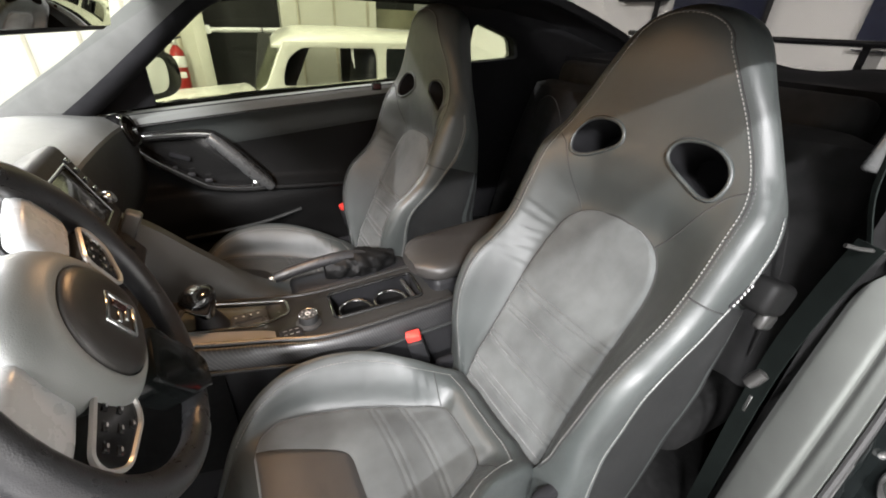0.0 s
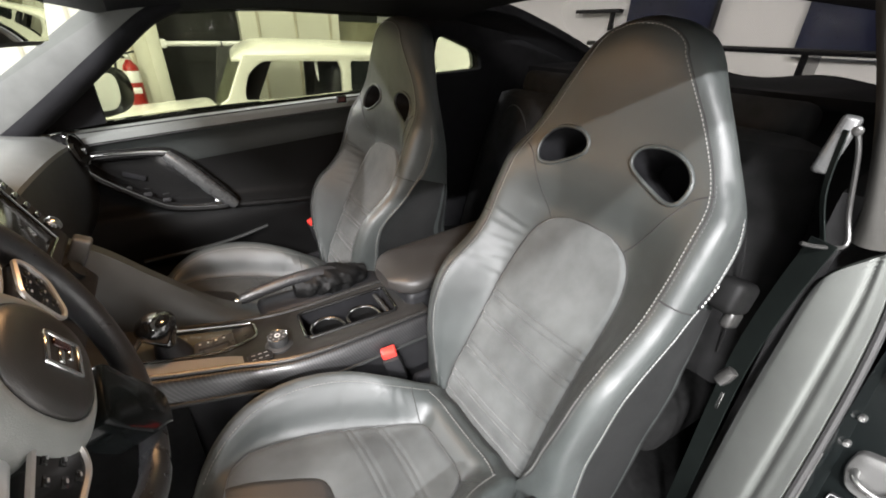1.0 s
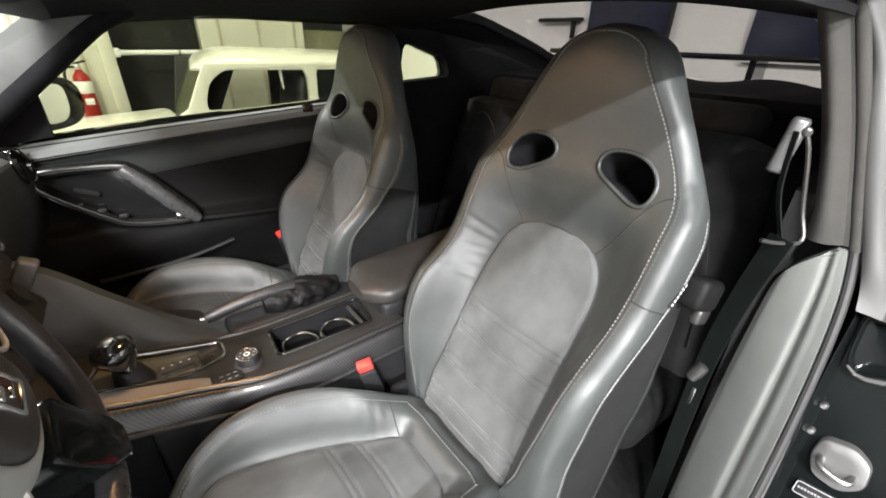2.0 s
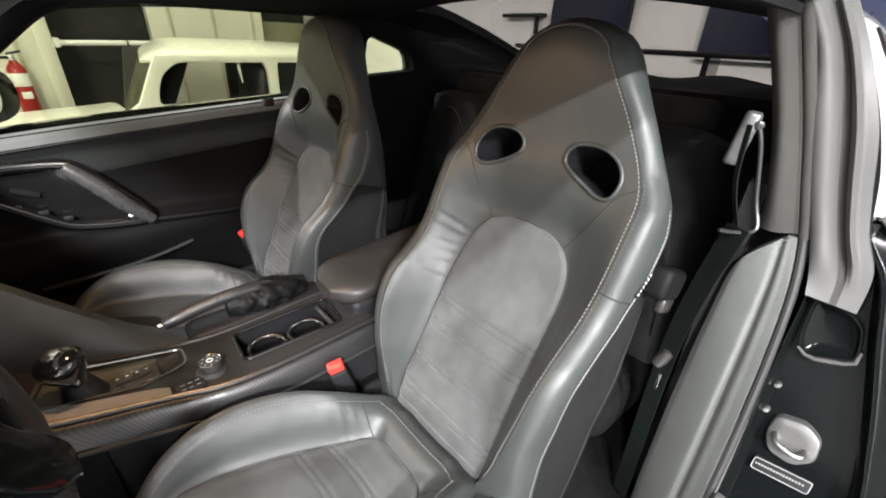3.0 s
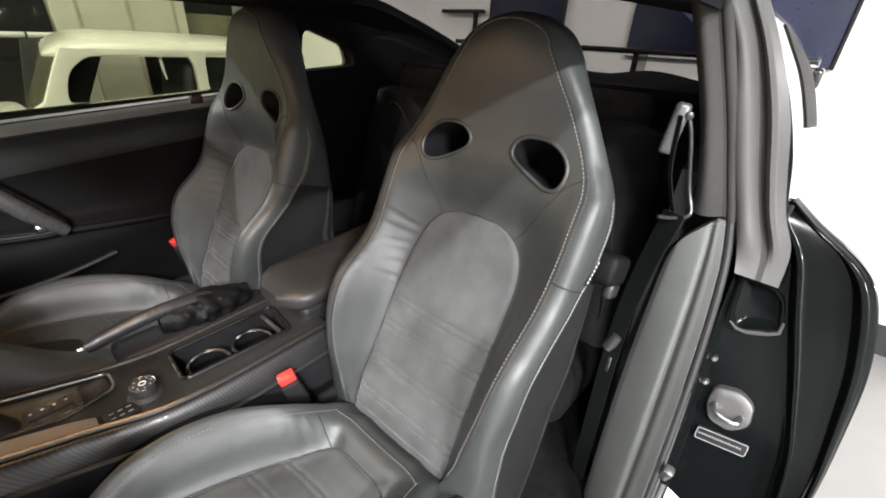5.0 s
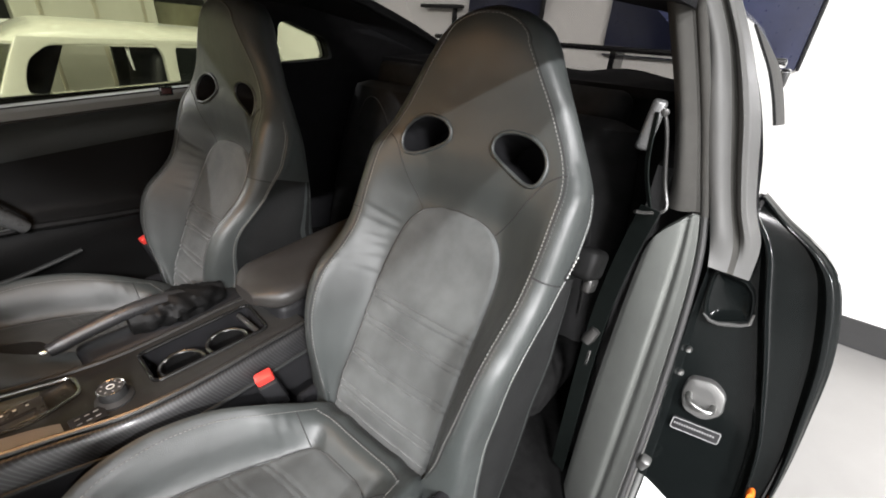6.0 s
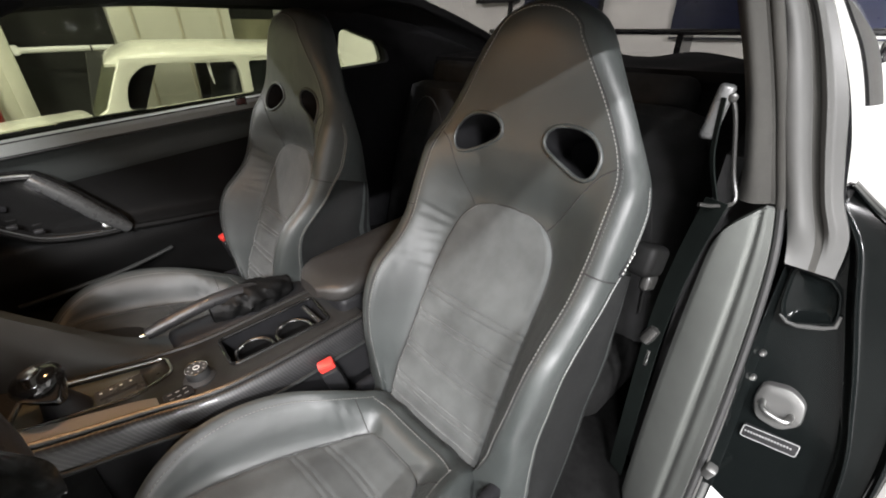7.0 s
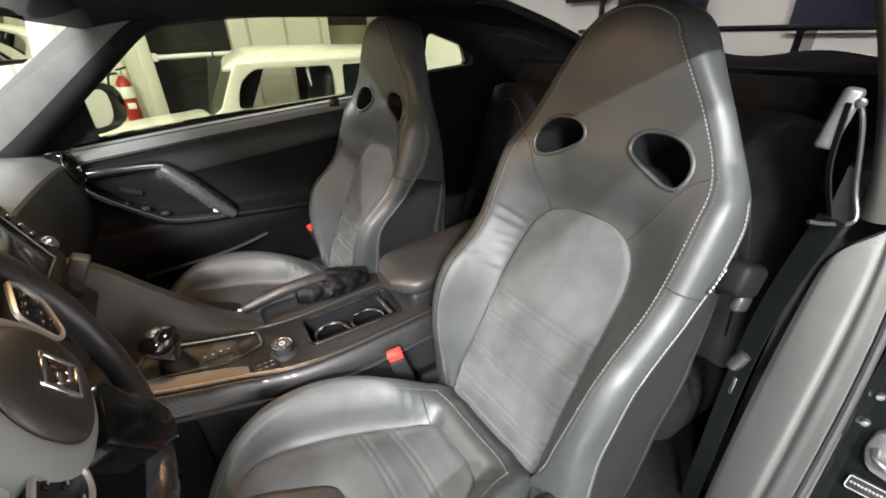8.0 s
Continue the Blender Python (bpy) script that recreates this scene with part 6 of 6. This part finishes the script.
pad = part("airbag_pad", loft([pad_ring(k, h) for h, k in ((-0.11, 0.86), (-0.06, 1.0), (-0.02, 1.03), (0.002, 0.98), (0.014, 0.90), (0.023, 0.78), (0.026, 0.69), (0.0255, 0.67), (0.018, 0.66))]), PAD_GREY, sw, "grey leather airbag pad")
part("pad_face", loft([pad_ring(k, h) for h, k in ((0.012, 0.655), (0.026, 0.655), (0.029, 0.635), (0.033, 0.55), (0.036, 0.38), (0.037, 0.15))]), PAD_FACE, pad, "dark smooth airbag cover")
# emblem: plain chrome strokes in a frame, with a red block
em = bmesh.new()
TX, TY = wpt(1, 0), wpt(0, 1)
TW = Matrix(((TX.x, TY.x, WN.x, 0), (TX.y, TY.y, WN.y, 0), (TX.z, TY.z, WN.z, 0), (0, 0, 0, 1)))
for y, u, ly, lu in ((-0.014, 0.0, 0.004, 0.030), (0.014, 0.0, 0.004, 0.030), (0.0, 0.014, 0.030, 0.004), (0.0, -0.014, 0.030, 0.004), (-0.004, 0.002, 0.012, 0.005), (0.002, -0.006, 0.012, 0.004)):
    box(ly * 1.3, lu * 1.3, 0.004, tuple(wpt(-0.012 + y * 1.3, 0.008 + u * 1.3, 0.037)), 0.001, TW, 1, em)
part("emblem", em, CHROME, pad, "chrome emblem")
part("emblem_block", box(0.010, 0.020, 0.004, tuple(wpt(-0.002, 0.009, 0.037)), 0.001, TW, 1), RED_DARK, pad, "dark red emblem block")
for sgn in (1, -1):
    spoke = loft([[wpt(sgn * y, u0, n0), wpt(sgn * y, u1, n0), wpt(sgn * y, u1, n0 - 0.022), wpt(sgn * y, u0, n0 - 0.022)] for y, u0, u1, n0 in ((0.070, 0.016, 0.075, 0.000), (0.10, 0.016, 0.084, 0.004), (0.14, 0.016, 0.082, 0.002), (0.170, 0.014, 0.070, -0.008))])
    bmesh.ops.bevel(spoke, geom=list(spoke.edges), offset=0.010, segments=3, affect="EDGES", profile=0.5)
    sk = part("spoke", spoke, SILVER, sw, "satin silver side spoke")
    sp_pts = [(0.084, 0.014), (0.150, 0.012), (0.158, -0.004), (0.150, -0.030), (0.100, -0.044), (0.080, -0.034)]
    rr = [wpt(sgn * y, u, 0.010 - 0.12 * (y - 0.08)) for y, u in rounded(sp_pts, 0.014)]
    part("switch_panel", loft([[p - WN * 0.014 for p in rr], [p + WN * 0.003 for p in rr]]), PIANO, sk, "gloss black thumb switch panel")
    part("switch_frame", tube([p + WN * 0.003 for p in rr], 0.0030, 6, True), STRIP_SATIN, sk, "satin metallic switch frame, lightened for the lamp's reflection")
    for k, (y, u) in enumerate(((0.100, 0.002), (0.118, 0.000), (0.136, -0.002), (0.098, -0.016), (0.116, -0.018), (0.136, -0.018), (0.108, -0.032))):
        part("switch", box(0.010, 0.006, 0.0014, tuple(wpt(sgn * y, u, 0.0132 - 0.12 * (y - 0.08))), 0.0006, TW), PIANO, sk)
        part("switch_mark", box(0.0035, 0.0016, 0.0008, tuple(wpt(sgn * y, u, 0.0152 - 0.12 * (y - 0.08))), 0, TW), GREY_INK, sk)
LOW = rounded([(0.036, -0.070), (0.040, -0.127), (0.042, -0.172), (0.036, -0.193), (-0.004, -0.195), (-0.036, -0.150), (-0.050, -0.090), (-0.046, -0.066)], 0.012)
low_rings = []
for k, n0 in ((1.0, -0.020), (1.0, 0.012), (0.97, 0.017), (0.90, 0.019)):
    low_rings.append([wpt(-0.002 + (y + 0.002) * k, -0.13 + (u + 0.13) * k, n0 - 0.06 * max(0, -0.10 - u) * (0 if u < -0.15 else 1)) for y, u in LOW])
ls = part("lower_spoke", loft(low_rings), JAMB_BLACK, sw, "gloss black lower spoke")
part("spoke_edge", tube([wpt(y, u, 0.0145) for y, u in LOW[8:28]], 0.0016, 6), DARK_CHROME, ls, "thin satin edge")
colm = [[wpt(-0.012 + k * 0.078 * math.cos(q), 0.008 + k * 0.072 * math.sin(q), -d) for q in [2 * math.pi * j / 26 for j in range(26)]] for d, k in ((0.05, 0.8), (0.07, 1.0), (0.12, 1.02), (0.24, 1.1))]
part("column_cover", loft(colm), DASH_TOP, sw, "grey steering column cover")
for sgn in (1, -1):
    part("shift_paddle", loft([[wpt(sgn * (0.075 + a), b, -0.028 - d) for a, b in ((0, -0.03), (0.05, -0.015), (0.055, 0.06), (0.02, 0.075), (0, 0.05))] for d in (0, 0.006)]), BLACK, sw)
    part("stalk", tube([wpt(sgn * 0.05, 0.01, -0.07), wpt(sgn * 0.12, 0.02, -0.065), wpt(sgn * 0.17, 0.03, -0.06)], [0.008, 0.009, 0.012], 10), BLACK, sw)

# ---------------------------------------------------------------- dashboard
dash = empty("dashboard", (-0.85, 0, 0.14))
tagged(dash, "dark soft-plastic dashboard with a centre display", "dashboard")
AB = Vector((-0.85, 0, 0.14))


def apart_(name, bm, mat, label="", parent=None):
    for v in bm.verts:
        v.co -= AB
    return part(name, bm, mat, parent or dash, label)


def dash_top(u, v):
    y = -0.70 + 1.40 * v
    x = -0.99 + 0.315 * u + 0.035 * max(0, abs(y - 0.02) - 0.15) * u
    hood = 0.055 * math.exp(-((y + 0.34) / 0.17) ** 4) * math.sin(math.pi * min(1, u * 1.05)) ** 0.8
    side = 0.035 * (abs(y) / 0.70) ** 3
    z = 0.925 + 0.035 * math.sin(math.pi * (0.15 + 0.75 * u)) + hood - side
    if u > 0.86:
        z -= 0.30 * (u - 0.86) ** 1.5
    return (x, y, z)


apart_("top_pad", thicken(grid_bm(dash_top, 30, 60), 0.02, (0, 0, -1)), DASH_TOP, "soft grain dash top, lightened for the windscreen light")


def dash_face(u, v):
    y = -0.70 + 1.40 * v
    x0, _, z0 = dash_top(1.0, v)
    x = x0 + 0.03 * math.sin(math.pi * u) - 0.16 * u ** 2
    return (x, y, z0 - 0.01 - 0.40 * u)


apart_("lower_face", thicken(grid_bm(dash_face, 24, 50), 0.03, (-1, 0, 0)), DASH, "dash lower face")
# centre stack: display, keys, knobs, vents
stack_turn = pose(0, 0, 0, 0, -23, 0)
apart_("display_hood", box(0.10, 0.265, 0.165, (-0.705, 0.0, 0.876), 0.014, stack_turn, 3), BLACK, "black display surround")
apart_("display", box(0.004, 0.165, 0.095, (-0.6565, -0.022, 0.897), 0.002, stack_turn), DISPLAY, "dark multi-function display")
apart_("display_frame", tube([Vector((-0.656, 0, 0.897)) + (stack_turn @ Vector((0.003, a, b))) for a, b in ((-0.108, -0.052), (0.064, -0.052), (0.064, 0.052), (-0.108, 0.052))], 0.0028, 6, True), PIANO)
for k in range(5):
    apart_("display_key", box(0.006, 0.016, 0.010, tuple(Vector((-0.656, 0, 0.897)) + stack_turn @ Vector((0.003, 0.088, 0.052 - 0.020 * k))), 0.002, stack_turn), PIANO)
for y, z in ((0.092, -0.034), (-0.115, -0.052)):
    kb = apart_("display_knob", lathe([(0.0, 0.0), (0.0135, 0.0), (0.013, 0.010), (0.010, 0.013), (0.0, 0.013)], 20, tuple(Vector((-0.656, 0, 0.897)) + stack_turn @ Vector((0.002, y, z))), stack_turn @ pose(0, 0, 0, 0, 90, 0)), CHROME, "satin chrome knob")
apart_("stack_wing", box(0.030, 0.03, 0.065, (-0.626, 0.118, 0.795), 0.006, pose(0, 0, 0, 0, 30, 0), 3), SEAL_GREY, "grey trim wing beside the display")
apart_("heater_panel", box(0.05, 0.25, 0.10, (-0.655, 0.0, 0.765), 0.01, pose(0, 0, 0, 0, -30, 0)), BLACK)
for k in range(3):
    apart_("heater_knob", lathe([(0.0, 0.0), (0.019, 0.0), (0.018, 0.012), (0.0, 0.014)], 18, (-0.635, -0.07 + 0.07 * k, 0.778), pose(0, 0, 0, 0, 60, 0)), BLACK)
# vent and tweeter at the far corner
apart_("side_vent", lathe([(0.042, 0.0), (0.047, 0.01), (0.047, 0.035), (0.038, 0.045), (0.034, 0.03), (0.0, 0.03)], 24, (-0.690, 0.632, 0.872), pose(0, 0, 0, 0, 78, -12)), PIANO, "round black side vent")
apart_("vent_ring", tube([Vector((-0.646, 0.622, 0.881)) + pose(0, 0, 0, 0, 78, -12) @ Vector((0.044 * math.cos(q), 0.044 * math.sin(q), 0)) for q in [2 * math.pi * j / 24 for j in range(24)]], 0.0022, 6, True), PIANO)
apart_("instrument_binnacle", box(0.05, 0.30, 0.13, (-0.735, -0.35, 0.90), 0.03, pose(0, 0, 0, 0, -20, 0), 3), BLACK, "black instrument binnacle")
apart_("glovebox_lid", box(0.02, 0.38, 0.17, (-0.735, 0.42, 0.70), 0.008, pose(0, 0, 0, 0, 18, 0)), DASH, "glovebox lid")
apart_("glovebox_latch", box(0.012, 0.06, 0.018, (-0.722, 0.36, 0.755), 0.004), BLACK)
